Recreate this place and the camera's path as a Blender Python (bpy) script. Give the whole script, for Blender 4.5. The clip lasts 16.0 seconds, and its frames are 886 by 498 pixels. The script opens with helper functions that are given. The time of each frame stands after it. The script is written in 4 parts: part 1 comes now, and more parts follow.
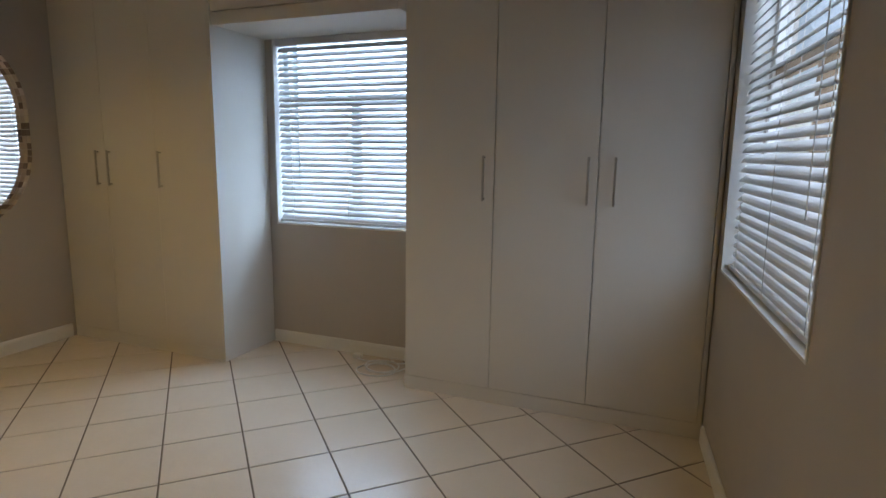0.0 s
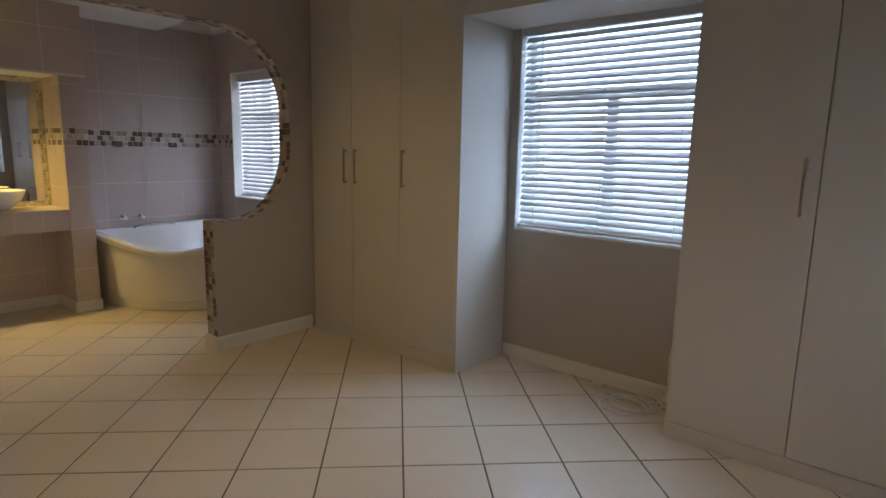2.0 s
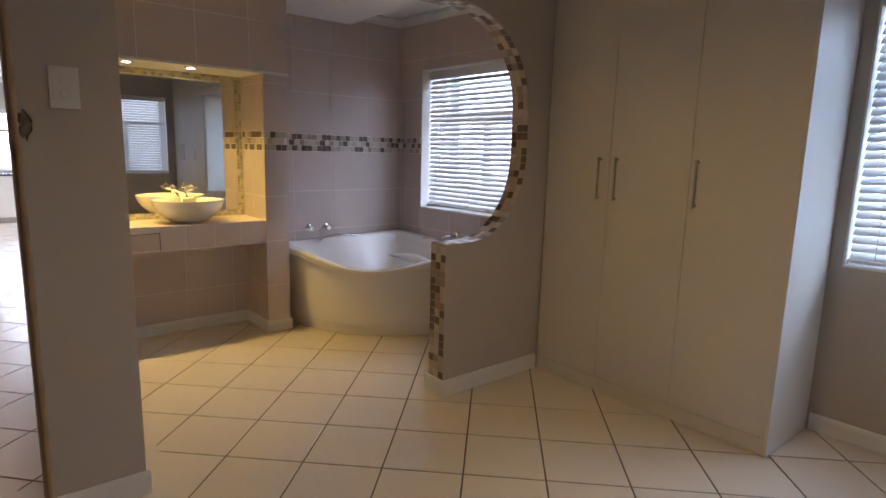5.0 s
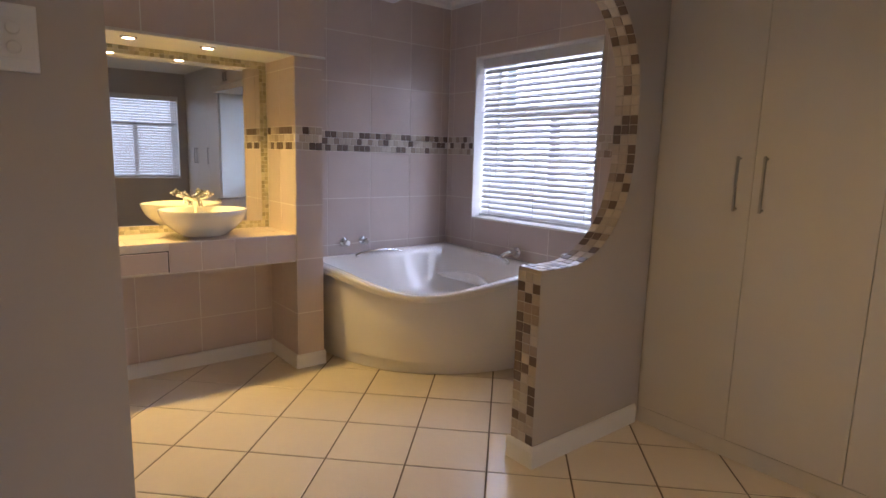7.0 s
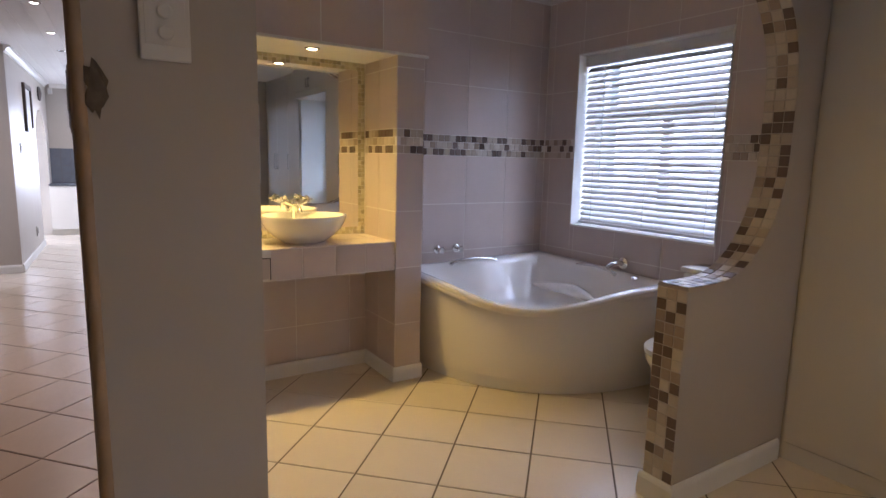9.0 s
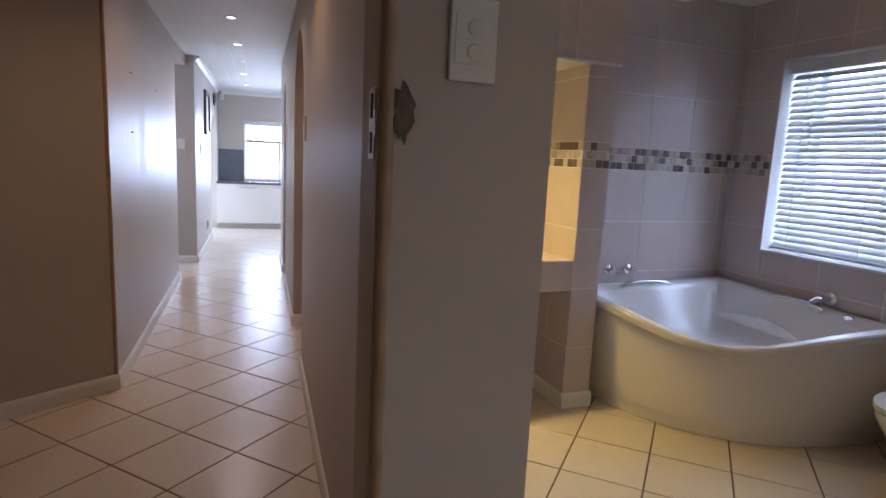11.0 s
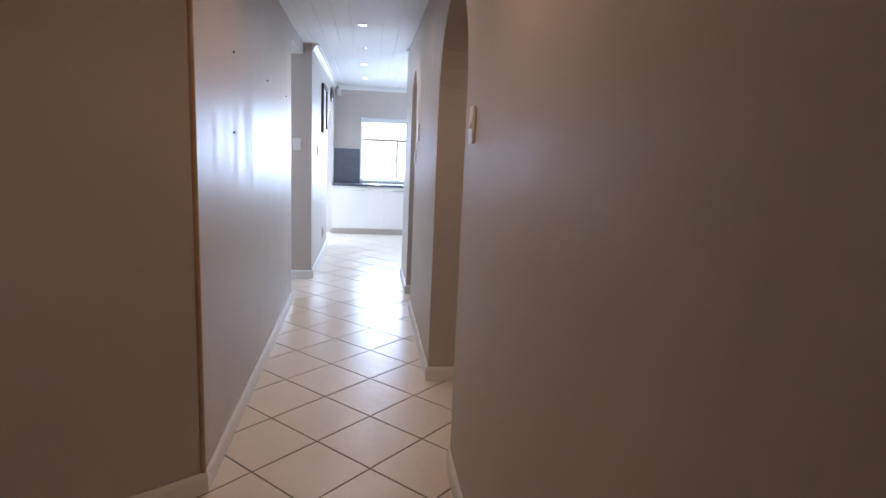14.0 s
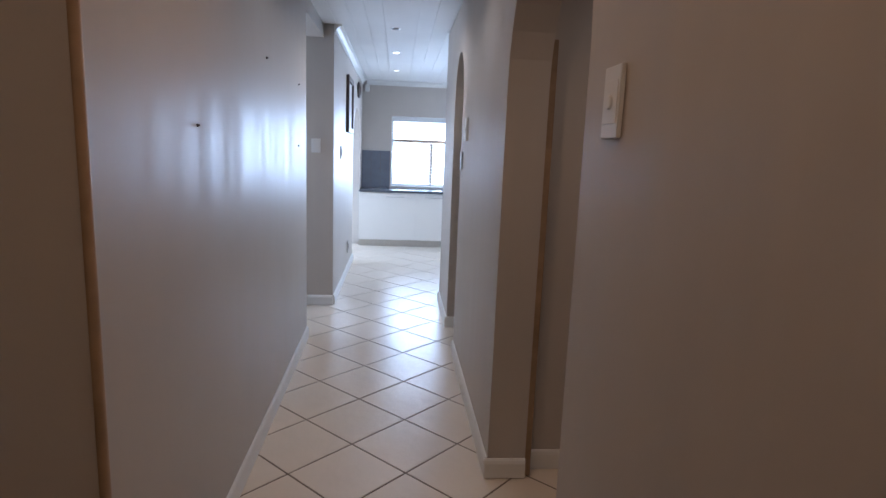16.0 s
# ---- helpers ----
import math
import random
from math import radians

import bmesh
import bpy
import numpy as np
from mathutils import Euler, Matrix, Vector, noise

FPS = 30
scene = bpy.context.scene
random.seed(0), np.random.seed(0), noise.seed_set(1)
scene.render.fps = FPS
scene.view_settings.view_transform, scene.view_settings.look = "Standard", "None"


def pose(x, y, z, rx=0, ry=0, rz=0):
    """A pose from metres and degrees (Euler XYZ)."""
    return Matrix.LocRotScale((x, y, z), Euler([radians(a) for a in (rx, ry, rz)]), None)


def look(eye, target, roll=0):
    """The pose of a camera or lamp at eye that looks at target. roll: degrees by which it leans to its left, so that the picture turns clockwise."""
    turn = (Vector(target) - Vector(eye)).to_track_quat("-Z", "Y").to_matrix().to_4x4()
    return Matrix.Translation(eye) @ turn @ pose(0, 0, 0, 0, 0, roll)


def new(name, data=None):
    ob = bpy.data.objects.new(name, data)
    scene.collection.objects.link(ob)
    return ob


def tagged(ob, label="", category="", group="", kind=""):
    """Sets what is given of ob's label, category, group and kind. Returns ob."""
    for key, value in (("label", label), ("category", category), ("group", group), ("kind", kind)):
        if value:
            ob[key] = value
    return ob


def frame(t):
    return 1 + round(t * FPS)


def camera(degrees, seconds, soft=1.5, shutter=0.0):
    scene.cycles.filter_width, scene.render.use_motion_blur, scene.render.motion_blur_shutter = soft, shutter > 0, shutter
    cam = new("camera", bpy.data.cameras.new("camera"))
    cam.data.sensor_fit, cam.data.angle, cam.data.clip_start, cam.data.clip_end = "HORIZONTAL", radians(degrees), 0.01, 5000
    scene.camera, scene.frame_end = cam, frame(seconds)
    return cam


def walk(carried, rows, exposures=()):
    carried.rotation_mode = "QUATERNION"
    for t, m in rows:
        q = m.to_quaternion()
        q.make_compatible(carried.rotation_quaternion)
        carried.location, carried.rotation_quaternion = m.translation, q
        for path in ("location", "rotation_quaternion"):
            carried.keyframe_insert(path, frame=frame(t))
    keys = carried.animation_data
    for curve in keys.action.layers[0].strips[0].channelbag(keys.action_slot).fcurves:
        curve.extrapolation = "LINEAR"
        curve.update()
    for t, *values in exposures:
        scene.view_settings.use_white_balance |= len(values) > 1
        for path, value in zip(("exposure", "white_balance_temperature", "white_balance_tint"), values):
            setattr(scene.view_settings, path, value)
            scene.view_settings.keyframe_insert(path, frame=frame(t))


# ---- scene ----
import itertools

cam = camera(75.5, 16.0)
PATH = [
    (0, (-0.154, -0.221, 1.494), (-0.88, 1.614, 1.17), 0.8),
    (0.5, (-0.262, -0.126, 1.51), (-1.168, 1.626, 1.175), 0.9),
    (1, (-0.368, -0.049, 1.485), (-1.453, 1.598, 1.153), 1.2),
    (1.5, (-0.513, -0.01, 1.475), (-1.716, 1.552, 1.141), 1.2),
    (2, (-0.725, -0.016, 1.488), (-2.002, 1.486, 1.153), 1.2),
    (2.5, (-0.924, -0.039, 1.492), (-2.266, 1.406, 1.156), 1.2),
    (3, (-1.153, -0.06, 1.507), (-2.587, 1.293, 1.168), 1.4),
    (3.5, (-1.36, -0.059, 1.492), (-2.85, 1.231, 1.156), 1.5),
    (4, (-1.571, -0.113, 1.501), (-3.084, 1.151, 1.166), 1.6),
    (4.5, (-1.804, -0.164, 1.497), (-3.32, 1.096, 1.162), 1.6),
    (4.7, (-1.9, -0.17, 1.507), (-3.412, 1.095, 1.17), 1.5),
    (6.8, (-2.806, 0.036, 1.481), (-4.345, 1.27, 1.15), 1.4),
    (7, (-2.908, 0.061, 1.458), (-4.445, 1.3, 1.138), 1.5),
    (7.5, (-3.097, 0.061, 1.456), (-4.634, 1.301, 1.141), 1.4),
    (8, (-3.217, 0.024, 1.439), (-4.777, 1.236, 1.129), 1.4),
    (8.5, (-3.249, -0.003, 1.437), (-4.854, 1.15, 1.13), 1.4),
    (9, (-3.26, -0.035, 1.436), (-4.92, 1.038, 1.131), 1.3),
    (9.5, (-3.28, -0.063, 1.435), (-5.004, 0.906, 1.132), 1.3),
    (10, (-3.324, -0.115, 1.459), (-5.099, 0.752, 1.144), 1.4),
    (10.2, (-3.358, -0.145, 1.441), (-5.15, 0.69, 1.134), 1.5),
    (12.3, (-4.095, -0.455, 1.555), (-5.999, 0.053, 1.214), 3.1),
    (12.5, (-4.181, -0.437, 1.546), (-6.095, 0.033, 1.208), 2.6),
    (13, (-4.421, -0.452, 1.531), (-6.345, -0.024, 1.193), 2.6),
    (13.5, (-4.678, -0.407, 1.526), (-6.608, -0.000, 1.190), 2.7),
    (14, (-4.949, -0.366, 1.518), (-6.883, 0.013, 1.183), 2.5),
    (14.5, (-5.240, -0.382, 1.524), (-7.179, -0.025, 1.188), 2.6),
    (15, (-5.518, -0.376, 1.530), (-7.461, -0.037, 1.196), 2.6),
    (15.5, (-5.801, -0.336, 1.536), (-7.748, -0.026, 1.203), 2.3),
    (16, (-6.094, -0.332, 1.513), (-8.045, -0.051, 1.180), 2.2),
]
walk(cam, [(t, look(eye, target, roll)) for t, eye, target, roll in PATH],
     [(0, -0.05, 6600, 16), (2.5, -0.4, 6600, 21), (4.5, -0.15, 6600, 24), (7.2, 0.2, 6450, 31), (9, 0.0, 6250, 29), (10, -0.38, 5900, 28), (12.5, 0.5, 5700, 20), (14.5, 0.05, 5500, 18), (16, -0.33, 5400, 18)])

# the hall and kitchen lie a little askew to the bedroom and bathroom
HALL_TURN = Matrix.Translation((-4.724, -0.441, 0)) @ Matrix.Rotation(radians(-3.461), 4, "Z") @ Matrix.Translation((4.67, 0.5, 0))


def hall(o):
    """Sets a thing built along the hall's own axes to its true direction."""
    o.matrix_basis = HALL_TURN @ o.matrix_basis
    return o


# ---- world, sun, lights and exposure ----
world = bpy.data.worlds.new("sky")
scene.world = world
world.use_nodes = True
wn = world.node_tree.nodes
sky = wn.new("ShaderNodeTexSky")
sky.sky_type = "NISHITA"
sky.sun_disc = False
sky.sun_elevation, sky.sun_rotation = radians(48), radians(200)
world.node_tree.links.new(sky.outputs[0], wn["Background"].inputs[0])
wn["Background"].inputs[1].default_value = 0.1

SUN = bpy.data.lights.new("sun", "SUN")
SUN.energy, SUN.angle, SUN.color = 1.2, radians(10), (1, 0.95, 0.88)
sun = new("sun", SUN)
sun.matrix_world = look((0, 0, 20), (0.23 * 20 / 1.11, -0.63 * -20 / 1.11, 0))


def window_light(eye, target, w, h, power, colour=(0.62, 0.80, 1.0)):
    """The sky's light in a window's opening."""
    d = bpy.data.lights.new("window_light", "AREA")
    d.shape, d.size, d.size_y, d.energy, d.color = "RECTANGLE", w, h, power, colour
    o = new("window_light", d)
    o.matrix_world = look(eye, target)
    return o


window_light((-2.36, 3.85, 1.66), (-2.36, 0, 1.66), 1.4, 1.45, 64, (0.50, 0.74, 1.0))
window_light((0.64, 2.13, 1.66), (-4, 1.73, 1.66), 1.4, 1.45, 24)
window_light((-5.92, 3.80, 1.60), (-5.92, 0, 1.60), 1.3, 1.35, 54)
hall(window_light((-16.15, 0.10, 1.50), (-10, 0.10, 1.5), 1.4, 1.2, 160, (0.68, 0.85, 1.0)))
hall(window_light((-14.5, -3.9, 1.50), (-14.5, 0, 1.5), 2.2, 1.5, 240, (0.68, 0.85, 1.0)))
# added daylight from the out-of-view side of the kitchen
hall(window_light((-14.0, 2.75, 1.50), (-14.0, 0, 1.5), 2.2, 1.5, 75, (0.68, 0.85, 1.0)))
# added fill for the return wall, through an unseen made-up opening
hall(window_light((-11.12, -3.1, 1.50), (-11.12, 0, 1.5), 0.9, 1.2, 34, (0.74, 0.88, 1.0)))


def spot(x, y, z, power, colour, angle=130, aim=(0, 0)):
    d = bpy.data.lights.new("downlight_beam", "SPOT")
    d.energy, d.color, d.spot_size, d.spot_blend, d.shadow_soft_size = power, colour, radians(angle), 0.8, 0.03
    o = new("downlight_beam", d)
    o.matrix_world = look((x, y, z), (x + aim[0], y + aim[1], z - 1))
    return o


WARM = (1.0, 0.74, 0.20)
VANITY_LIGHTS = [(-6.56, 0.75), (-6.56, 1.17)]
for lx, ly in VANITY_LIGHTS:
    spot(lx, ly, 2.045, 62, WARM, 108, (0.02, 0))
HALL_LIGHTS = [(-6.4, 20), (-7.75, 19), (-9.07, 14), (-10.4, 36), (-11.6, 0), (-12.9, 14), (-14.4, 14)]
for lx, on in HALL_LIGHTS:
    if on:
        hall(spot(lx, -0.53, 2.60, on, (1.0, 0.62, 0.32) if lx > -8 else (1.0, 0.86, 0.68), 150))
ROOM_LIGHTS = [(-3.25, 1.3), (-1.5, 0.7)]
for lx, ly in ROOM_LIGHTS:
    spot(lx, ly, 2.735, 44 if lx < -2 else 32, (1.0, 0.70, 0.22), 145)
BATH_LIGHTS = [(-6.40, 2.45)]
for lx, ly in BATH_LIGHTS:
    spot(lx, ly, 2.735, 28, (1.0, 0.62, 0.42), 130)
# added fill: a made-up lamp brightens the room behind the first arch
hall(spot(-7.95, 0.85, 2.60, 16, (1.0, 0.8, 0.6), 150))


# ---- materials ----
def material(name, colour, rough=0.5, metal=0.0, vary=0.06, scale=6.0, bump=0.0, bump_scale=120.0, rnd=0.0, coat=0.0, rough_vary=0.0, stretch=1.0):
    m = bpy.data.materials.new(name)
    m.use_nodes = True
    t, k = m.node_tree, m.node_tree.nodes
    b = k["Principled BSDF"]
    b.inputs["Roughness"].default_value = rough
    b.inputs["Metallic"].default_value = metal
    b.inputs["Coat Weight"].default_value = coat
    co = k.new("ShaderNodeTexCoord")
    n1 = k.new("ShaderNodeTexNoise")
    n1.inputs["Scale"].default_value, n1.inputs["Detail"].default_value = scale, 6
    n2 = k.new("ShaderNodeTexNoise")
    n2.inputs["Scale"].default_value, n2.inputs["Detail"].default_value = scale * 0.17, 3
    geo = k.new("ShaderNodeNewGeometry")
    place = k.new("ShaderNodeVectorMath")
    place.operation = "MULTIPLY"
    place.inputs[1].default_value = (1, 1, stretch)
    t.links.new(geo.outputs["Position"], place.inputs[0])
    t.links.new(place.outputs[0], n1.inputs["Vector"])
    t.links.new(geo.outputs["Position"], n2.inputs["Vector"])
    add = k.new("ShaderNodeMath")
    add.operation = "ADD"
    t.links.new(n1.outputs[0], add.inputs[0])
    t.links.new(n2.outputs[0], add.inputs[1])
    last = add.outputs[0]
    if rnd:
        info = k.new("ShaderNodeObjectInfo")
        mul = k.new("ShaderNodeMath")
        mul.operation = "MULTIPLY_ADD"
        mul.inputs[1].default_value = rnd
        t.links.new(info.outputs["Random"], mul.inputs[0])
        t.links.new(last, mul.inputs[2])
        last = mul.outputs[0]
    rng = k.new("ShaderNodeMapRange")
    rng.inputs["From Min"].default_value, rng.inputs["From Max"].default_value = 0.6, 1.4 + rnd
    rng.inputs["To Min"].default_value, rng.inputs["To Max"].default_value = 1 - vary, 1 + vary
    t.links.new(last, rng.inputs["Value"])
    mix = k.new("ShaderNodeMix")
    mix.data_type, mix.blend_type = "RGBA", "MULTIPLY"
    mix.inputs["Factor"].default_value = 1
    mix.inputs["A"].default_value = (*colour, 1)
    t.links.new(rng.outputs[0], mix.inputs["B"])
    t.links.new(mix.outputs["Result"], b.inputs["Base Color"])
    if rough_vary:
        r2 = k.new("ShaderNodeMapRange")
        r2.inputs["From Min"].default_value, r2.inputs["From Max"].default_value = 0.35, 0.65
        r2.inputs["To Min"].default_value, r2.inputs["To Max"].default_value = max(0.02, rough - rough_vary), rough + rough_vary
        t.links.new(n1.outputs[0], r2.inputs["Value"])
        t.links.new(r2.outputs[0], b.inputs["Roughness"])
    if bump:
        n3 = k.new("ShaderNodeTexNoise")
        n3.inputs["Scale"].default_value, n3.inputs["Detail"].default_value = bump_scale, 4
        t.links.new(place.outputs[0], n3.inputs["Vector"])
        bp = k.new("ShaderNodeBump")
        bp.inputs["Strength"].default_value, bp.inputs["Distance"].default_value = bump, 0.004
        t.links.new(n3.outputs[0], bp.inputs["Height"])
        t.links.new(bp.outputs[0], b.inputs["Normal"])
    return m


def mosaic_material(name, stops, rough):
    """One colour of a few for each chip."""
    m = material(name, (0.5, 0.5, 0.5), rough, vary=0.08, scale=60, bump=0.05, bump_scale=60)
    t, k = m.node_tree, m.node_tree.nodes
    info, ramp = k.new("ShaderNodeObjectInfo"), k.new("ShaderNodeValToRGB")
    ramp.color_ramp.interpolation = "CONSTANT"
    while len(ramp.color_ramp.elements) < len(stops):
        ramp.color_ramp.elements.new(0.5)
    for e, (p, c) in zip(ramp.color_ramp.elements, stops):
        e.position, e.color = p, (*c, 1)
    t.links.new(info.outputs["Random"], ramp.inputs[0])
    mix = [n for n in k if n.bl_idname == "ShaderNodeMix"][0]
    t.links.new(ramp.outputs[0], mix.inputs["A"])
    return m


PAINT = material("wall_paint", (0.50, 0.45, 0.40), 0.56, vary=0.05, scale=3, bump=0.10, bump_scale=30)
HALL_PAINT = material("satin_hall_paint", (0.50, 0.45, 0.40), 0.46, vary=0.06, scale=9, bump=0.05, bump_scale=11, rough_vary=0.05, stretch=0.12)
WHITE_PAINT = material("white_paint", (0.78, 0.77, 0.74), 0.4, vary=0.03, scale=5, bump=0.05, bump_scale=60)
CEILING = material("ceiling_paint", (0.8, 0.8, 0.79), 0.7, vary=0.03, scale=3)
MELAMINE = material("white_melamine", (0.74, 0.70, 0.64), 0.38, vary=0.025, scale=2.5, bump=0.03, bump_scale=250)
FLOOR_TILE = material("cream_floor_tile", (0.72, 0.63, 0.52), 0.24, vary=0.05, scale=4, bump=0.45, bump_scale=13, rnd=0.3)
GROUT = material("brown_grout", (0.15, 0.11, 0.08), 0.9, vary=0.3, scale=30, bump=0.2)
WALL_TILE = material("mauve_wall_tile", (0.61, 0.51, 0.475), 0.28, vary=0.07, scale=5, bump=0.04, bump_scale=20, rnd=0.3)
LIGHT_GROUT = material("light_grout", (0.76, 0.71, 0.66), 0.85, vary=0.12, scale=40)
CHIP = mosaic_material("stone_mosaic", [(0.0, (0.15, 0.10, 0.08)), (0.24, (0.36, 0.28, 0.22)), (0.42, (0.50, 0.42, 0.34)), (0.7, (0.58, 0.51, 0.44))], 0.35)
GLASS_CHIP = mosaic_material("glass_mosaic", [(0.0, (0.52, 0.47, 0.33)), (0.3, (0.62, 0.57, 0.42)), (0.6, (0.42, 0.38, 0.27)), (0.8, (0.68, 0.64, 0.5))], 0.12)
ACRYLIC = material("white_acrylic", (0.82, 0.79, 0.77), 0.12, vary=0.015, scale=3, coat=0.3)
CERAMIC = material("white_ceramic", (0.84, 0.82, 0.77), 0.08, vary=0.02, scale=8, coat=0.4)
CHROME = material("chrome", (0.78, 0.78, 0.78), 0.12, 1.0, vary=0.04, scale=30)
STEEL = material("brushed_steel", (0.52, 0.49, 0.45), 0.32, 1.0, vary=0.08, scale=60)
SLAT = material("white_slat", (0.70, 0.70, 0.70), 0.35, vary=0.03, scale=20)
EDGE = material("brown_corner_edge", (0.42, 0.29, 0.18), 0.5, vary=0.25, scale=12)
CORD = material("white_cord", (0.75, 0.75, 0.73), 0.8, vary=0.1, scale=50)
PLASTIC = material("white_plastic", (0.76, 0.74, 0.70), 0.35, vary=0.03, scale=20)
DARK = material("dark_gap", (0.06, 0.05, 0.045), 0.8, vary=0.1)
JAMB = material("tan_painted_timber", (0.42, 0.33, 0.24), 0.5, vary=0.15, scale=9, bump=0.1)
DARK_WOOD = material("dark_wood", (0.07, 0.05, 0.04), 0.4, vary=0.3, scale=20)
WOOD = material("worn_wood", (0.30, 0.20, 0.12), 0.55, vary=0.3, scale=18, bump=0.2)
GRANITE = material("dark_granite", (0.10, 0.105, 0.12), 0.2, vary=0.4, scale=80)
SPLASH = material("slate_blue_tile", (0.15, 0.16, 0.19), 0.25, vary=0.15, scale=12, rnd=0.3)
MIRROR = material("mirror_silver", (0.88, 0.89, 0.88), 0.015, 1.0, vary=0.004, scale=2)
PAPER = material("faded_print", (0.45, 0.44, 0.42), 0.5, vary=0.4, scale=7)
PAVING = material("outdoor_paving", (0.30, 0.27, 0.24), 0.9, vary=0.2, scale=4, bump=0.3, bump_scale=30)
GARDEN_WALL = material("pinkish_plaster", (0.48, 0.36, 0.32), 0.85, vary=0.12, scale=3, bump=0.3, bump_scale=30)

GLASS = bpy.data.materials.new("window_glass")
GLASS.use_nodes = True
gk = GLASS.node_tree.nodes
gl = gk.new("ShaderNodeBsdfGlass")
gl.inputs["Roughness"].default_value, gl.inputs["IOR"].default_value = 0.0, 1.45
GLASS.node_tree.links.new(gl.outputs[0], gk["Material Output"].inputs[0])


def lamp_material(name, colour, power):
    m = bpy.data.materials.new(name)
    m.use_nodes = True
    b = m.node_tree.nodes["Principled BSDF"]
    b.inputs["Emission Color"].default_value = (*colour, 1)
    b.inputs["Emission Strength"].default_value = power
    return m


BULB_WARM = lamp_material("warm_bulb", (1.0, 0.80, 0.45), 14)
BULB = lamp_material("white_bulb", (1.0, 0.92, 0.8), 9)
BULB_OFF = material("unlit_bulb", (0.25, 0.25, 0.25), 0.15, 0.6)


# ---- building helpers ----
def add_box(bm, x0, y0, z0, x1, y1, z1, bevel=0.0):
    r = bmesh.ops.create_cube(bm, size=1, matrix=Matrix.LocRotScale(((x0 + x1) / 2, (y0 + y1) / 2, (z0 + z1) / 2), None, (abs(x1 - x0), abs(y1 - y0), abs(z1 - z0))))
    if bevel:
        es = {e for v in r["verts"] for e in v.link_edges}
        bmesh.ops.bevel(bm, geom=list(es), offset=bevel, segments=2, affect="EDGES", profile=0.5)
    return bm


def boxes(*args, bevel=0.0):
    bm = bmesh.new()
    for a in args:
        add_box(bm, *a, bevel=bevel)
    return bm


def add_tube(bm, points, radius, sides=10):
    """A round bar along a line of points; radius may be a list."""
    pts = [Vector(p) for p in points]
    rings = []
    for i, p in enumerate(pts):
        d = (pts[min(i + 1, len(pts) - 1)] - pts[max(i - 1, 0)]).normalized()
        q = d.to_track_quat("Z", "Y")
        r = radius[i] if isinstance(radius, (list, tuple)) else radius
        rings.append([bm.verts.new(p + q @ Vector((r * math.cos(a), r * math.sin(a), 0))) for a in [2 * math.pi * s / sides for s in range(sides)]])
    for a, b in zip(rings, rings[1:]):
        for s in range(sides):
            bm.faces.new((a[s], a[(s + 1) % sides], b[(s + 1) % sides], b[s]))
    bm.faces.new(rings[0][::-1])
    bm.faces.new(rings[-1])
    return bm


def add_lathe(bm, profile, centre, sides=40, sx=1.0, sy=1.0):
    """A turned shape from (radius, height) pairs."""
    rings = []
    for r, z in profile:
        rings.append([bm.verts.new((centre[0] + sx * r * math.cos(2 * math.pi * s / sides), centre[1] + sy * r * math.sin(2 * math.pi * s / sides), centre[2] + z)) for s in range(sides)])
    for a, b in zip(rings, rings[1:]):
        for s in range(sides):
            bm.faces.new((a[s], a[(s + 1) % sides], b[(s + 1) % sides], b[s]))
    bm.faces.new(rings[0][::-1])
    bm.faces.new(rings[-1])
    return bm


def add_prism(bm, outline, axis, a, b):
    """An outline in two coordinates, given depth along the third axis from a to b."""
    def put(p, q, d):
        return {"x": (d, p, q), "y": (p, d, q), "z": (p, q, d)}[axis]
    lo = [bm.verts.new(put(p, q, a)) for p, q in outline]
    hi = [bm.verts.new(put(p, q, b)) for p, q in outline]
    bm.faces.new(lo)
    bm.faces.new(hi[::-1])
    n = len(outline)
    for i in range(n):
        bm.faces.new((lo[i], hi[i], hi[(i + 1) % n], lo[(i + 1) % n]))
    bmesh.ops.recalc_face_normals(bm, faces=bm.faces)
    return bm


def mesh_of(name, bm, mat, smooth=False):
    me = bpy.data.meshes.new(name)
    bm.to_mesh(me)
    bm.free()
    me.materials.append(mat)
    if smooth:
        me.polygons.foreach_set("use_smooth", [True] * len(me.polygons))
        me.set_sharp_from_angle(angle=radians(40))
    return me


def part(name, bm, mat, parent, label="", smooth=False):
    o = new(name, mesh_of(name, bm, mat, smooth))
    o.parent = parent
    o.matrix_parent_inverse = Matrix.Translation(-parent.location)
    if label:
        o["label"] = label
    return o


def thing(name, label, category, at=(0, 0, 0), group=""):
    o = new(name)
    o.matrix_world = Matrix.Translation(at)
    o.empty_display_size = 0.1
    return tagged(o, label, category, group)


def solid(name, bm, mat, label, category, smooth=False, group=""):
    return tagged(new(name, mesh_of(name, bm, mat, smooth)), label, category, group)


def structure(name, bm, mat, label, category="wall", smooth=False):
    return tagged(new(name, mesh_of(name, bm, mat, smooth)), label, category, kind="structure")


# ---- the large structure ----
CEIL = 2.75
HALL_CEIL = 2.62
N_WALL, E_WALL, S_WALL = 3.42, 0.09, -2.63
EAST_TURN = Matrix.Translation((E_WALL, 3.03, 0)) @ Matrix.Rotation(radians(4.9), 4, "Z") @ Matrix.Translation((-E_WALL, -3.03, 0))


def turned(o):
    """Sets a thing of the slightly skewed side wall to its true direction."""
    o.matrix_basis = EAST_TURN @ Matrix.Translation(o.location)
    return o

B_NORTH, B_WEST = 3.28, -6.87
HALL_R, HALL_L = -0.02, -1.176
KIT_BACK, KIT_L, KIT_R = -15.72, -1.083, 2.3


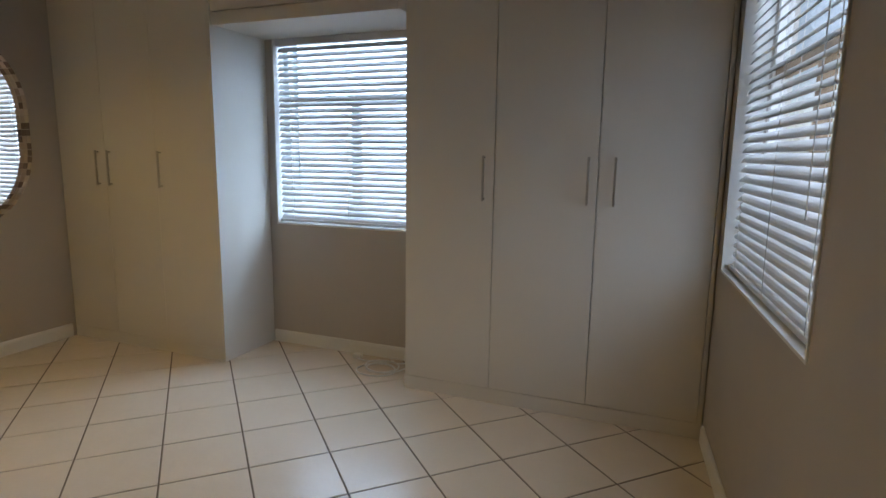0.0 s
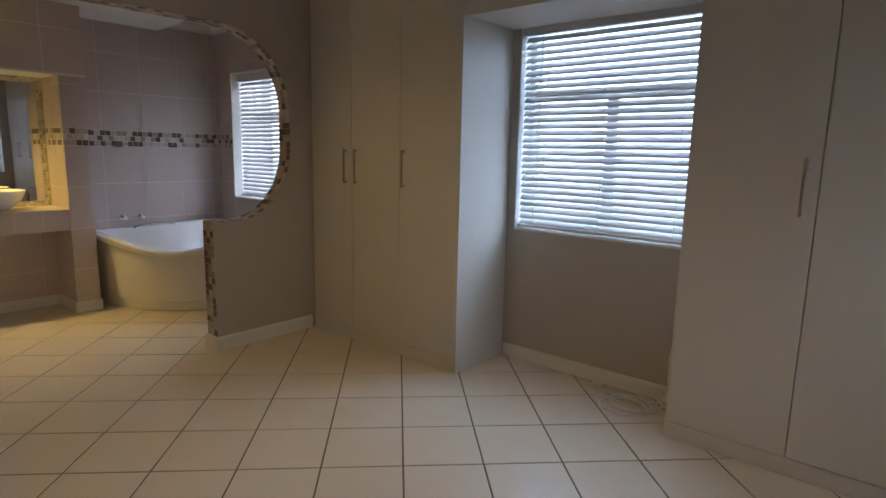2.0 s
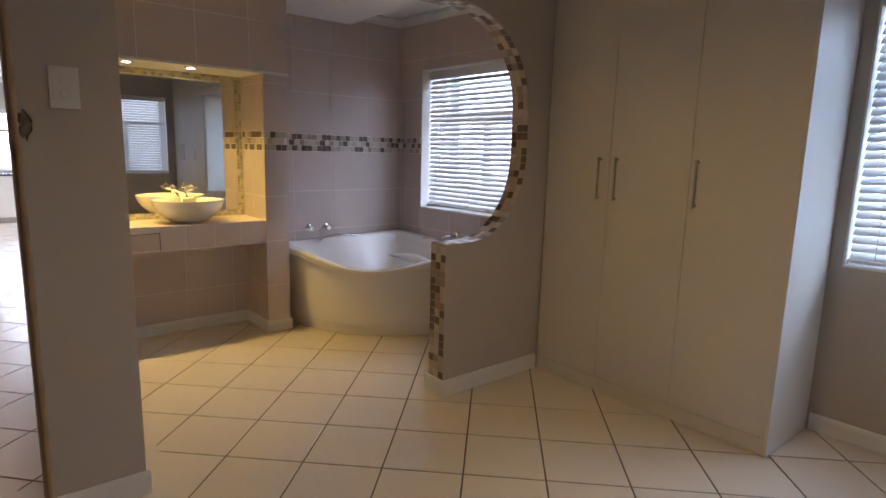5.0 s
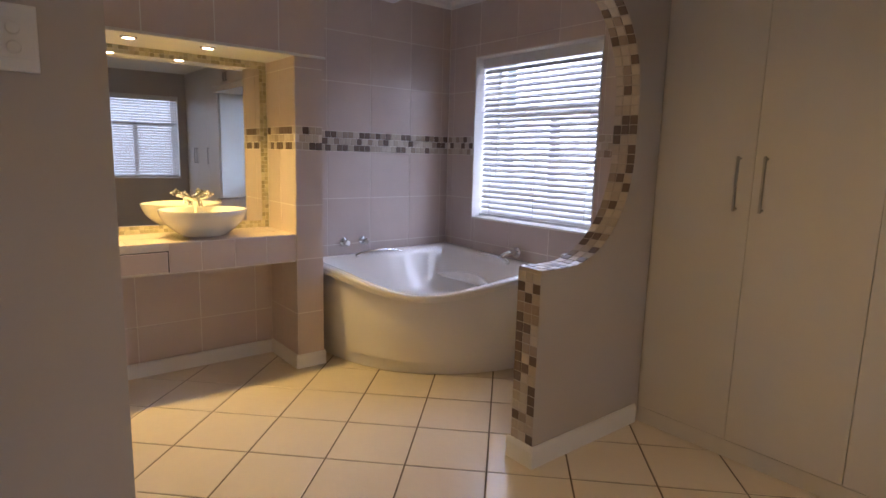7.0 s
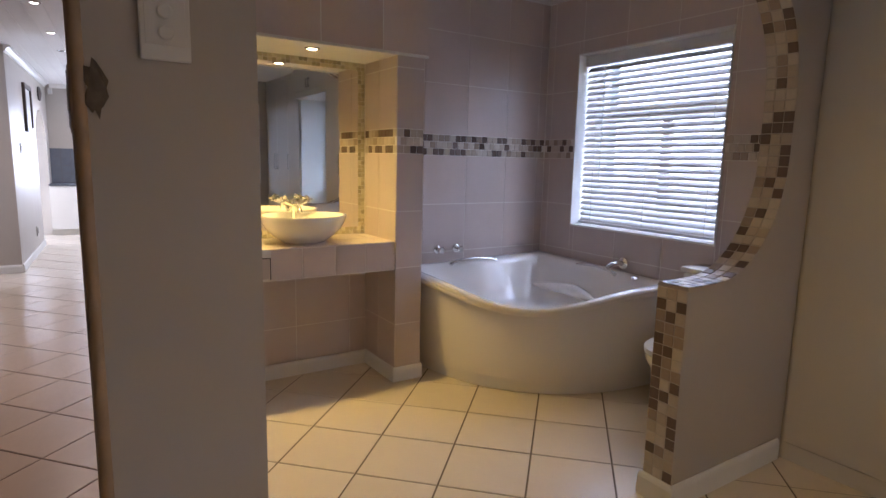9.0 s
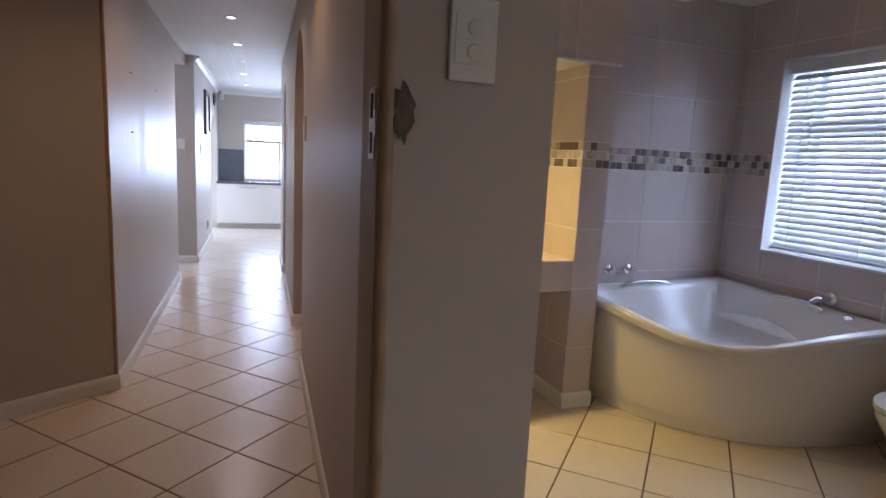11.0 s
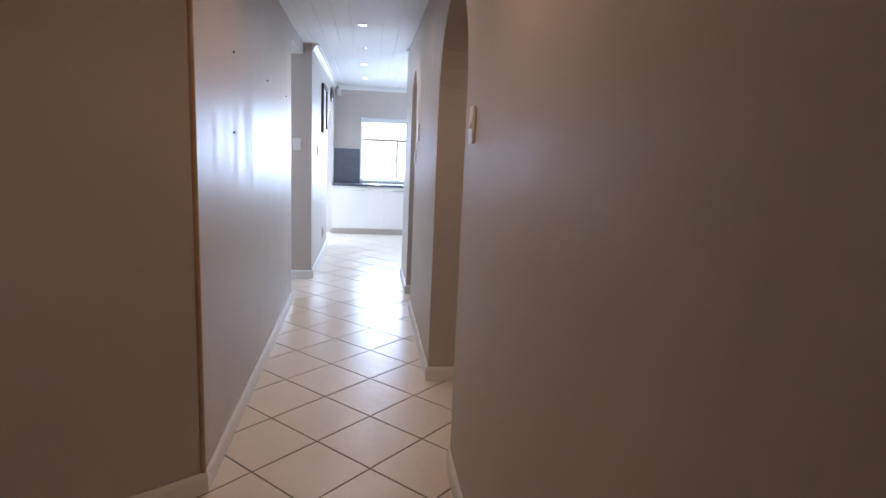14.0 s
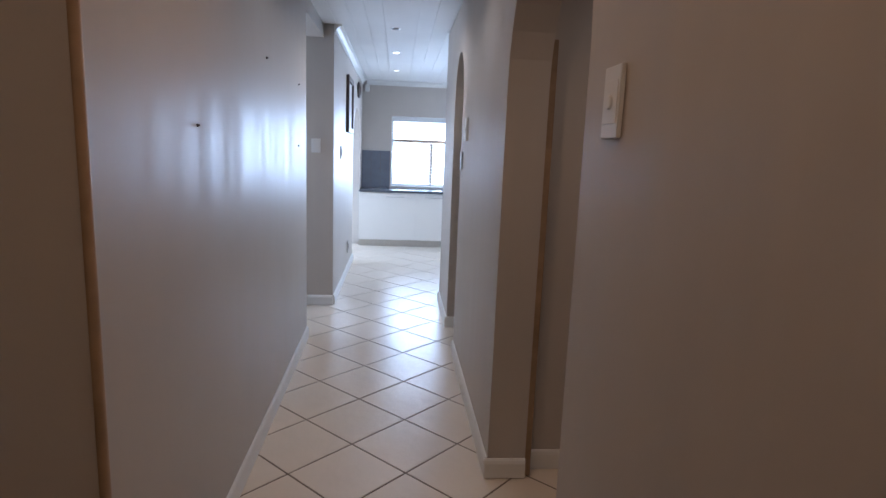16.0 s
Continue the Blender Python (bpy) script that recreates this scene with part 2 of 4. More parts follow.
def wall_with_hole(name, axis, lo, hi, a0, a1, z1, holes, label, mat=None):
    """A wall across axis from lo to hi, along the other from a0 to a1, with openings (a, b, z0, z1)."""
    bm = bmesh.new()
    cuts = sorted({a0, a1, *[h[0] for h in holes], *[h[1] for h in holes]})
    for p, q in zip(cuts, cuts[1:]):
        spans = [(0, z1)]
        for h in holes:
            if h[0] <= p + 1e-6 and q <= h[1] + 1e-6:
                spans = [s for s in ((0, h[2]), (h[3], z1)) if s[1] - s[0] > 1e-4]
        for s, e in spans:
            if axis == "y":
                add_box(bm, p, lo, s, q, hi, e)
            else:
                add_box(bm, lo, p, s, hi, q, e)
    bmesh.ops.remove_doubles(bm, verts=bm.verts, dist=1e-5)
    return structure(name, bm, mat or PAINT, label)


W_N = (-2.98, -1.74, 0.95, 2.36)
W_E = (1.50, 2.84, 0.95, 2.36)
W_B = (-6.53, -5.29, 0.95, 2.26)
wall_north = wall_with_hole("wall_north", "y", N_WALL, N_WALL + 0.22, -4.75, E_WALL + 0.22, CEIL, [W_N], "grey-beige painted wall behind the wardrobes")
wall_east = turned(wall_with_hole("wall_east", "x", E_WALL, E_WALL + 0.22, S_WALL - 0.1, N_WALL, CEIL, [W_E], "grey-beige painted wall with a blind-covered window"))
wall_bath_north = wall_with_hole("wall_bath_north", "y", B_NORTH + 0.002, N_WALL + 0.22, -7.09, -4.75, CEIL, [W_B], "light grouted bed of the tiled bathroom wall", LIGHT_GROUT)
wall_south = structure("wall_south", boxes((-4.75, S_WALL - 0.2, 0, 0.95, S_WALL, CEIL)), PAINT, "plain painted wall closing the bedroom")


def arch_curve():
    """The edge of the curved opening, from the floor end of the half wall to the top, in (y, z)."""
    pts = [(2.0, 0.0), (2.0, 0.955)]
    for i in range(15):
        a = radians(-90 + 90 * i / 14)
        pts.append((2.19 + 0.475 * math.cos(a), 1.50 + 0.545 * math.sin(a)))
    for i in range(19):
        a = radians(90 * i / 18)
        pts.append((2.10 + 0.565 * math.cos(a), 1.77 + 0.565 * math.sin(a)))
    pts.append((0.327, 2.335))
    return pts


CURVE = arch_curve()
outline = [(3.42, 0)] + CURVE + [(0.327, 0), (-0.02, 0), (-0.02, CEIL), (3.42, CEIL)]
wall_partition = structure("wall_partition", add_prism(bmesh.new(), outline, "x", -4.742, -4.60), PAINT, "grey-beige partition with a large curved opening to the bathroom")
structure("wall_door_head", boxes((-4.742, -0.95, 2.12, -4.60, -0.02, CEIL), (-4.742, S_WALL, 0, -4.60, -0.95, CEIL)), PAINT, "painted wall beside and above the bedroom doorway")

# hall walls
def arched_wall(name, y0, y1, x0, x1, top, openings, label):
    """A wall along x with round-headed openings (a, b, spring, apex)."""
    o = [(x0, 0)]
    for a, b, spring, apex in openings:
        o.append((a, 0))
        for i in range(17):
            t = math.pi * (1 - i / 16)
            o.append(((a + b) / 2 + (b - a) / 2 * math.cos(t), spring + (apex - spring) * math.sin(t)))
        o.append((b, 0))
    o += [(x1, 0), (x1, top), (x0, top)]
    return structure(name, add_prism(bmesh.new(), o, "y", y0, y1), HALL_PAINT, label)


hall(arched_wall("wall_hall_right", HALL_R, HALL_R + 0.18, -11.8, -4.68, HALL_CEIL + 0.1, [(-10.87, -10.25, 1.90, 2.27), (-8.52, -7.45, 1.80, 2.36)], "satin grey-beige hall wall with two arched openings"))
structure("wall_bath_south", add_prism(bmesh.new(), [(-4.742, 0.10), (-4.742, 0.352), (-7.09, 0.352), (-7.09, 0.30)], "z", 0, CEIL), PAINT, "wall between hall and bathroom")
hall(structure("wall_hall_left", add_prism(bmesh.new(), [(-7.306, -1.125), (-10.54, HALL_L), (-10.54, HALL_L - 0.16), (-7.40, HALL_L - 0.16)], "z", 0, HALL_CEIL + 0.1), HALL_PAINT, "satin grey-beige hall wall with old nail holes"))
hall(structure("wall_hall_angled", add_prism(bmesh.new(), [(-7.306, -1.125), (-6.07, -2.832), (-6.22, -2.95), (-7.40, HALL_L - 0.162)], "z", 0, HALL_CEIL + 0.1), PAINT, "angled grey-beige painted wall beside the hall"))
structure("wall_lobby", boxes((-6.75, S_WALL - 0.2, 0, -4.75, S_WALL, HALL_CEIL + 0.1)), PAINT, "plain painted wall closing the lobby")
# the opening in the passage's end wall is made up to admit fill light
hall(structure("wall_passage", boxes((-11.70, -2.6, 0, -11.55, KIT_L, HALL_CEIL + 0.1), (-10.70, -2.6, 0, -10.54, HALL_L - 0.16, HALL_CEIL + 0.1), (-11.70, -2.75, 0, -10.54, -2.6, 0.85), (-11.70, -2.75, 2.15, -10.54, -2.6, HALL_CEIL + 0.1)), PAINT, "painted walls of the side passage"))
hall(structure("wall_passage_head", boxes((-11.55, HALL_L - 0.16, 2.50, -10.54, HALL_L, HALL_CEIL + 0.1)), PAINT, "painted beam over the side passage"))
hall(arched_wall("wall_kitchen_left", KIT_L - 0.15, KIT_L, KIT_BACK, -11.70, HALL_CEIL + 0.1, [(-15.30, -13.90, 1.55, 2.10)], "pale painted kitchen wall with an arched opening"))
W_K = (-0.60, 0.75, 0.92, 2.07)
hall(wall_with_hole("wall_kitchen_back", "x", KIT_BACK - 0.2, KIT_BACK, KIT_L - 0.15, KIT_R, HALL_CEIL + 0.1, [W_K], "pale painted kitchen wall with a bright window"))
# unseen wall; its opening is added to let the kitchen's fill light in
hall(wall_with_hole("wall_kitchen_right", "y", KIT_R, KIT_R + 0.2, KIT_BACK - 0.2, -11.65, HALL_CEIL + 0.1, [(-15.1, -12.9, 0.95, 2.1)], "plain unseen kitchen wall with an opening added for light"))
hall(structure("wall_kitchen_return", boxes((-11.80, HALL_R + 0.18, 0, -11.65, KIT_R, HALL_CEIL + 0.1)), PAINT, "plain painted wall between kitchen and rooms"))
hall(wall_with_hole("wall_side_room", "y", -3.65, -3.5, KIT_BACK - 0.2, -12.6, HALL_CEIL + 0.1, [(-15.6, -13.4, 0.8, 2.2)], "plain painted wall of the bright side room"))
hall(structure("wall_side_room_ends", boxes((KIT_BACK - 0.2, -3.5, 0, KIT_BACK, KIT_L - 0.15, HALL_CEIL + 0.1), (-12.75, -3.5, 0, -12.6, KIT_L - 0.15, HALL_CEIL + 0.1)), PAINT, "plain painted end walls of the side room"))
hall(structure("wall_small_rooms", boxes((-8.78, HALL_R + 0.18, 0, -8.60, 1.6, HALL_CEIL + 0.1), (-7.25, HALL_R + 0.18, 0, -7.09, 1.6, HALL_CEIL + 0.1), (-11.65, 1.6, 0, -7.09, 1.75, HALL_CEIL + 0.1), (-11.10, HALL_R + 0.18, 0, -10.98, 1.6, HALL_CEIL + 0.1)), PAINT, "painted walls of the rooms off the hall"))

# brown beads on two outside corners; the hall one stands for soft shade
def corner_bead(x, y, label):
    return structure("trim", add_tube(bmesh.new(), [(x, y, 0.096), (x, y, 1.2), (x, y, HALL_CEIL)], 0.013, 12), EDGE, label, "trim", True)


hall(corner_bead(-7.307, -1.130, "brown bead put in for the soft shade at the hall corner"))
corner_bead(-4.606, -0.014, "brownish corner edge of the door pier")

# ceilings
structure("ceiling", boxes((-7.09, 0.0, CEIL, 0.95, N_WALL + 0.22, CEIL + 0.15), (-4.75, S_WALL - 0.2, CEIL, 0.95, 0.0, CEIL + 0.15)), CEILING, "white painted bedroom and bathroom ceiling", "ceiling")
bm = bmesh.new()
add_box(bm, KIT_BACK - 0.2, -3.65, HALL_CEIL + 0.012, -4.742, KIT_R + 0.2, HALL_CEIL + 0.13)
for i in range(24):
    y = KIT_L - 0.12 + i * 0.145
    add_box(bm, KIT_BACK, y, HALL_CEIL, -4.75 if y + 0.142 < 0 else -11.65, y + 0.142, HALL_CEIL + 0.0125)
hall(structure("ceiling_hall", bm, CEILING, "white tongue-and-groove boarded hall ceiling", "ceiling"))
structure("ceiling_lobby", boxes((-5.4, S_WALL, HALL_CEIL + 0.014, -4.742, 0.05, HALL_CEIL + 0.125)), CEILING, "white painted ceiling edge inside the doorway", "ceiling")


def cornice(x0, y0, x1, y1, z, side):
    """A cove moulding along a wall; side is the way it faces."""
    d = Vector((x1 - x0, y1 - y0, 0))
    prof = [(0, 0), (0, -0.07), (0.012, -0.07), (0.02, -0.045), (0.045, -0.02), (0.07, -0.012), (0.07, 0)]
    bm = bmesh.new()
    n = Vector((*side, 0))
    ends = []
    for base in (Vector((x0, y0, z)), Vector((x1, y1, z))):
        ends.append([bm.verts.new(base + n * p + Vector((0, 0, q))) for p, q in prof])
    bm.faces.new(ends[0])
    bm.faces.new(ends[1][::-1])
    for i in range(len(prof)):
        j = (i + 1) % len(prof)
        bm.faces.new((ends[0][i], ends[1][i], ends[1][j], ends[0][j]))
    bmesh.ops.recalc_face_normals(bm, faces=bm.faces)
    return structure("cornice", bm, WHITE_PAINT, "white cove moulding under the ceiling", "cornice")


hall(cornice(KIT_BACK + 0.07, KIT_L + 0.001, -11.55, KIT_L + 0.001, HALL_CEIL - 0.001, (0, 1)))
hall(cornice(KIT_BACK + 0.001, KIT_L + 0.07, KIT_BACK + 0.001, KIT_R, HALL_CEIL - 0.001, (1, 0)))
cornice(B_WEST + 0.001, 1.9, B_WEST + 0.001, B_NORTH, CEIL - 0.001, (1, 0))
cornice(B_WEST, B_NORTH - 0.001, -4.75, B_NORTH - 0.001, CEIL - 0.001, (0, -1))


def skirting(x0, y0, x1, y1, side, h=0.095, mat=None):
    """A skirting board with a rounded top edge along a wall."""
    prof = [(0.0, 0.0), (0.016, 0.0), (0.016, h - 0.022), (0.012, h - 0.008), (0.006, h), (0.0, h)]
    n = Vector((*side, 0)).normalized()
    bm = bmesh.new()
    ends = [[bm.verts.new(Vector((x, y, 0.001)) + n * (p + 0.001) + Vector((0, 0, q))) for p, q in prof] for x, y in ((x0, y0), (x1, y1))]
    bm.faces.new(ends[0])
    bm.faces.new(ends[1][::-1])
    for i in range(len(prof)):
        j = (i + 1) % len(prof)
        bm.faces.new((ends[0][i], ends[1][i], ends[1][j], ends[0][j]))
    bmesh.ops.recalc_face_normals(bm, faces=bm.faces)
    return structure("baseboard", bm, mat or WHITE_PAINT, "white painted skirting board", "baseboard")


skirting(-3.03, N_WALL, -1.70, N_WALL, (0, -1))
turned(skirting(E_WALL, -2.6, E_WALL, 2.94, (-1, 0)))
skirting(-4.60, 1.984, -4.60, 2.84, (1, 0), 0.105)
skirting(-4.758, 2.0, -4.584, 2.0, (0, -1), 0.105)
skirting(-4.742, 2.0, -4.742, 3.25, (-1, 0), 0.105)
skirting(-4.60, -0.02, -4.60, 0.343, (1, 0), 0.105)
skirting(-4.758, 0.327, -4.60, 0.327, (0, 1), 0.105)
hall(skirting(-7.44, HALL_R, -4.76, HALL_R, (0, -1)))
hall(skirting(-10.24, HALL_R, -8.53, HALL_R, (0, -1)))
hall(skirting(-11.8, HALL_R, -10.88, HALL_R, (0, -1)))
hall(skirting(-8.52, HALL_R - 0.016, -8.52, HALL_R + 0.18, (1, 0)))
hall(skirting(-8.60, HALL_R + 0.19, -8.60, 1.6, (1, 0)))
hall(skirting(-10.87, HALL_R - 0.016, -10.87, HALL_R + 0.18, (1, 0)))
hall(skirting(-10.54, HALL_L, -7.30, -1.125, (-0.0158, 1)))
hall(skirting(-7.312, -1.117, -6.216, -2.63, (0.81, 0.587)))
hall(skirting(-11.55, -2.5, -11.55, KIT_L, (1, 0)))
hall(skirting(-13.9, KIT_L, -11.57, KIT_L, (0, 1)))
skirting(-6.85, 0.36, -6.85, 1.65, (1, 0))
skirting(-6.85, 1.65, -6.42, 1.65, (0, -1))
skirting(-6.42, 1.634, -6.42, 1.85, (1, 0))


# ---- windows and blinds ----
def window(name, axis, pos, a0, a1, z0, z1, sign, label):
    """A white framed window with a transom and a mullion; pos is the plane of the frame and sign the way inside."""
    w = thing(name, label, "window", ((a0 + a1) / 2, pos, z0) if axis == "y" else (pos, (a0 + a1) / 2, z0))
    w["kind"] = "structure"

    def bx(p, q, s, e, d0, d1):
        return (p, pos + d0, s, q, pos + d1, e) if axis == "y" else (pos + d0, p, s, pos + d1, q, e)
    t, m, h = 0.045, (a0 + a1) / 2, z0 + 0.66 * (z1 - z0)
    part("window_frame", boxes(bx(a0, a0 + t, z0, z1, -0.03, 0.03), bx(a1 - t, a1, z0, z1, -0.03, 0.03), bx(a0 + t, a1 - t, z0, z0 + t, -0.03, 0.03), bx(a0 + t, a1 - t, z1 - t, z1, -0.03, 0.03)), WHITE_PAINT, w)
    part("transom", boxes(bx(a0 + t, a1 - t, h - 0.03, h + 0.03, -0.025, 0.025)), WOOD, w, "brownish painted transom")
    part("mullion", boxes(bx(m - 0.03, m + 0.03, z0 + t, h - 0.03, -0.025, 0.025)), WOOD, w, "brownish painted mullion")
    for p, q, s, e in ((a0 + t, m - 0.03, z0 + t, h - 0.03), (m + 0.03, a1 - t, z0 + t, h - 0.03), (a0 + t, a1 - t, h + 0.03, z1 - t)):
        g = part("pane", boxes(bx(p, q, s, e, -0.002, 0.002)), GLASS, w)
        g.visible_shadow = False
    return w


def blind(axis, pos, a0, a1, z0, z1, inward, label, tilt=50, pitch=0.0425, ladders=3):
    """A venetian blind with a head rail, slats, a bottom rail and ladder cords."""
    b = thing("venetian_blind", label, "blind", ((a0 + a1) / 2, pos, z1) if axis == "y" else (pos, (a0 + a1) / 2, z1), "window blinds")

    def bx(p, q, s, e, d0, d1):
        return (p, pos + d0, s, q, pos + d1, e) if axis == "y" else (pos + d0, p, s, pos + d1, q, e)
    part("head_rail", boxes(bx(a0, a1, z1 - 0.075, z1, -0.035, 0.03), bevel=0.004), SLAT, b)
    part("bottom_rail", boxes(bx(a0, a1, z0, z0 + 0.022, -0.026, 0.026), bevel=0.005), SLAT, b)
    n = int((z1 - 0.085 - z0 - 0.03) / pitch)
    bm = bmesh.new()
    prof, half = [], 0.025
    for i in range(5):
        u = -half + 2 * half * i / 4
        prof.append((u, 0.0035 * (1 - (u / half) ** 2)))
    loop = prof + [(u, v - 0.0022) for u, v in reversed(prof)]
    ends = []
    for a in ((a0 - a1) / 2 + 0.006, (a1 - a0) / 2 - 0.006):
        ends.append([bm.verts.new((a, u, v)) for u, v in loop])
    bm.faces.new(ends[0])
    bm.faces.new(ends[1][::-1])
    for i in range(len(loop)):
        j = (i + 1) % len(loop)
        bm.faces.new((ends[0][i], ends[1][i], ends[1][j], ends[0][j]))
    bmesh.ops.recalc_face_normals(bm, faces=bm.faces)
    rot = Matrix.Rotation(radians(tilt) * (-inward if axis == "y" else inward), 4, "X")
    me = mesh_of("slat", bm, SLAT)
    turn = Matrix.Translation(((a0 + a1) / 2, 0, 0)) if axis == "y" else Matrix.Translation((0, (a0 + a1) / 2, 0)) @ Matrix.Rotation(radians(90), 4, "Z")
    for i in range(n):
        o = new("slat", me)
        o.parent = b
        o.matrix_parent_inverse = Matrix.Translation(-b.location)
        z = z0 + 0.04 + i * (z1 - 0.10 - z0 - 0.04) / (n - 1)
        shake = Matrix.Rotation(radians(random.uniform(-1.5, 1.5)), 4, "X")
        o.matrix_basis = Matrix.Translation((0, pos, z) if axis == "y" else (pos, 0, z)) @ turn @ rot @ shake
    for k in range(ladders):
        a = a0 + (a1 - a0) * ((0.1 + 0.8 * k / (ladders - 1)) if ladders > 1 else 0.5)
        bm = bmesh.new()
        for off in (-0.024, 0.024):
            p = (a, pos + off) if axis == "y" else (pos + off, a)
            add_tube(bm, [(*p, z0 + 0.01), (*p, z1 - 0.05)], 0.0016, 5)
        part("ladder_cord", bm, CORD, b)
    a = a0 + 0.16 * (a1 - a0)
    p = (a, pos + inward * 0.034) if axis == "y" else (pos + inward * 0.034, a)
    part("pull_cord", add_tube(bmesh.new(), [(*p, z0 + 0.35), (*p, z1 - 0.06)], 0.0022, 6), CORD, b)
    return b


def sill(axis, a0, a1, z, d0, d1, label="white painted window sill"):
    bm = boxes((a0, d0, z - 0.025, a1, d1, z) if axis == "y" else (d0, a0, z - 0.025, d1, a1, z), bevel=0.005)
    return structure("window_sill", bm, WHITE_PAINT, label, "sill")


window("window_1", "y", N_WALL + 0.16, *W_N, -1, "white-framed bedroom window between the wardrobes")
blind("y", N_WALL + 0.05, W_N[0] + 0.01, W_N[1] - 0.01, W_N[2] + 0.02, W_N[3] - 0.01, -1, "white venetian blind with half-open slats between wardrobes")
turned(window("window_2", "x", E_WALL + 0.16, *W_E, -1, "white-framed bedroom window in the side wall"))
turned(blind("x", E_WALL + 0.05, W_E[0] + 0.01, W_E[1] - 0.01, W_E[2] + 0.02, W_E[3] - 0.01, -1, "white venetian blind with half-open slats beside the wardrobe"))
window("window_3", "y", N_WALL + 0.15, *W_B, -1, "white-framed bathroom window above the bath")
blind("y", B_NORTH + 0.10, W_B[0] + 0.012, W_B[1] - 0.012, W_B[2] + 0.02, W_B[3] - 0.01, -1, "white venetian blind with half-open slats above the bath")
hall(window("window_4", "x", KIT_BACK - 0.14, *W_K, 1, "bright kitchen window behind the counter"))
hall(blind("x", KIT_BACK - 0.05, W_K[0] + 0.01, W_K[1] - 0.01, W_K[2] + 0.02, W_K[3] - 0.01, 1, "white venetian blind with open slats in the kitchen", tilt=8, pitch=0.05))

# thin white surrounds of the window openings
for axis, face, w, into in (("y", N_WALL, W_N, 1), ("x", E_WALL, W_E, 1), ("y", B_NORTH, W_B, 1), ("x", KIT_BACK, W_K, -1)):
    bm = bmesh.new()
    for p, q, s, e in ((w[0], w[0] + 0.010, w[2], w[3]), (w[1] - 0.010, w[1], w[2], w[3]), (w[0] + 0.010, w[1] - 0.010, w[2], w[2] + 0.012), (w[0] + 0.010, w[1] - 0.010, w[3] - 0.008, w[3])):
        lo, hi = sorted((face - into * 0.006, face + into * 0.118))
        add_box(bm, *((p, lo, s, q, hi, e) if axis == "y" else (lo, p, s, hi, q, e)))
    o = structure("trim", bm, WHITE_PAINT, "white painted lining of a window opening", "trim")
    if w is W_E:
        turned(o)
    if w is W_K:
        hall(o)


# ---- bedroom ----
def bar_handle(parent, x, y, z0, z1):
    """A square bar handle on two feet, standing off a door that faces -y."""
    bm = boxes((x - 0.006, y - 0.034, z0, x + 0.006, y - 0.022, z1), bevel=0.002)
    for z in (z0 + 0.012, z1 - 0.012):
        add_tube(bm, [(x, y + 0.0005, z), (x, y - 0.024, z)], 0.006, 8)
    return part("handle", bm, STEEL, parent, "brushed steel bar handle", True)


def wardrobe(x0, x1, front, doors, label, gap=0.0024):
    """A full-height built-in unit; doors: (left, right, handle x)."""
    w = thing("wardrobe", label, "wardrobe", ((x0 + x1) / 2, front, 0), "built-in wardrobes")
    part("side_panel", boxes((x0, front + 0.022, 0.001, x0 + 0.018, N_WALL - 0.002, 2.745)), MELAMINE, w)
    part("side_panel", boxes((x1 - 0.018, front + 0.001, 0.001, x1, N_WALL - 0.002, 2.745)), MELAMINE, w)
    part("carcass", boxes((x0 + 0.018, front + 0.030, 0.06, x1 - 0.018, N_WALL - 0.002, 2.745)), MELAMINE, w)
    part("plinth", boxes((x0 + 0.001, front + 0.004, 0.001, x1 - 0.001, front + 0.0215, 0.088)), MELAMINE, w, "white plinth with scuffs")
    part("cornice_strip", boxes((x0, front + 0.003, 2.69, x1, front + 0.0215, 2.745)), MELAMINE, w)
    for a, b, hx in doors:
        d = part("door", boxes((a + gap, front, 0.092, b - gap, front + 0.018, 2.686), bevel=0.0015), MELAMINE, w)
        bar_handle(d, hx, front, 1.235, 1.495)
    return w


wardrobe(-4.585, -3.045, 2.865, [(-4.585, -4.10, -4.165), (-4.10, -3.59, -4.045), (-3.59, -3.062, -3.545)], "tall white melamine wardrobe with three plain doors beside the partition", 0.0013)
wardrobe(-1.675, 0.085, 2.965, [(-1.658, -1.105, -1.165), (-1.105, -0.525, -0.575), (-0.525, 0.065, -0.435)], "tall white melamine wardrobe with three plain doors beside the window wall")
bridge = thing("bridge_cupboard", "white melamine cupboard spanning the window recess above", "cupboard", (-2.36, 2.9, 2.32))
part("body", boxes((-3.043, 2.90, 2.32, -1.677, N_WALL - 0.002, 2.745)), MELAMINE, bridge)
part("pelmet", boxes((-3.043, 2.882, 2.315, -1.677, 2.899, 2.395), bevel=0.002), MELAMINE, bridge)
for a, b, hx in ((-3.043, -2.36, -2.41), (-2.36, -1.677, -2.31)):
    d = part("door", boxes((a + 0.002, 2.876, 2.402, b - 0.002, 2.8985, 2.735), bevel=0.002), MELAMINE, bridge)
    bar_handle(d, hx, 2.876, 2.43, 2.56)

# edge strip where the wardrobe meets the partition and the side wall
structure("trim_1", boxes((-4.599, 2.877, 0.001, -4.5855, 2.90, 2.745)), MELAMINE, "white filler strip recessed beside the wardrobe", "trim")

structure("trim_2", boxes((0.0855, 2.985, 0.0, 0.0925, 3.0, 2.745)), MELAMINE, "white filler strip beside the wardrobe", "trim")

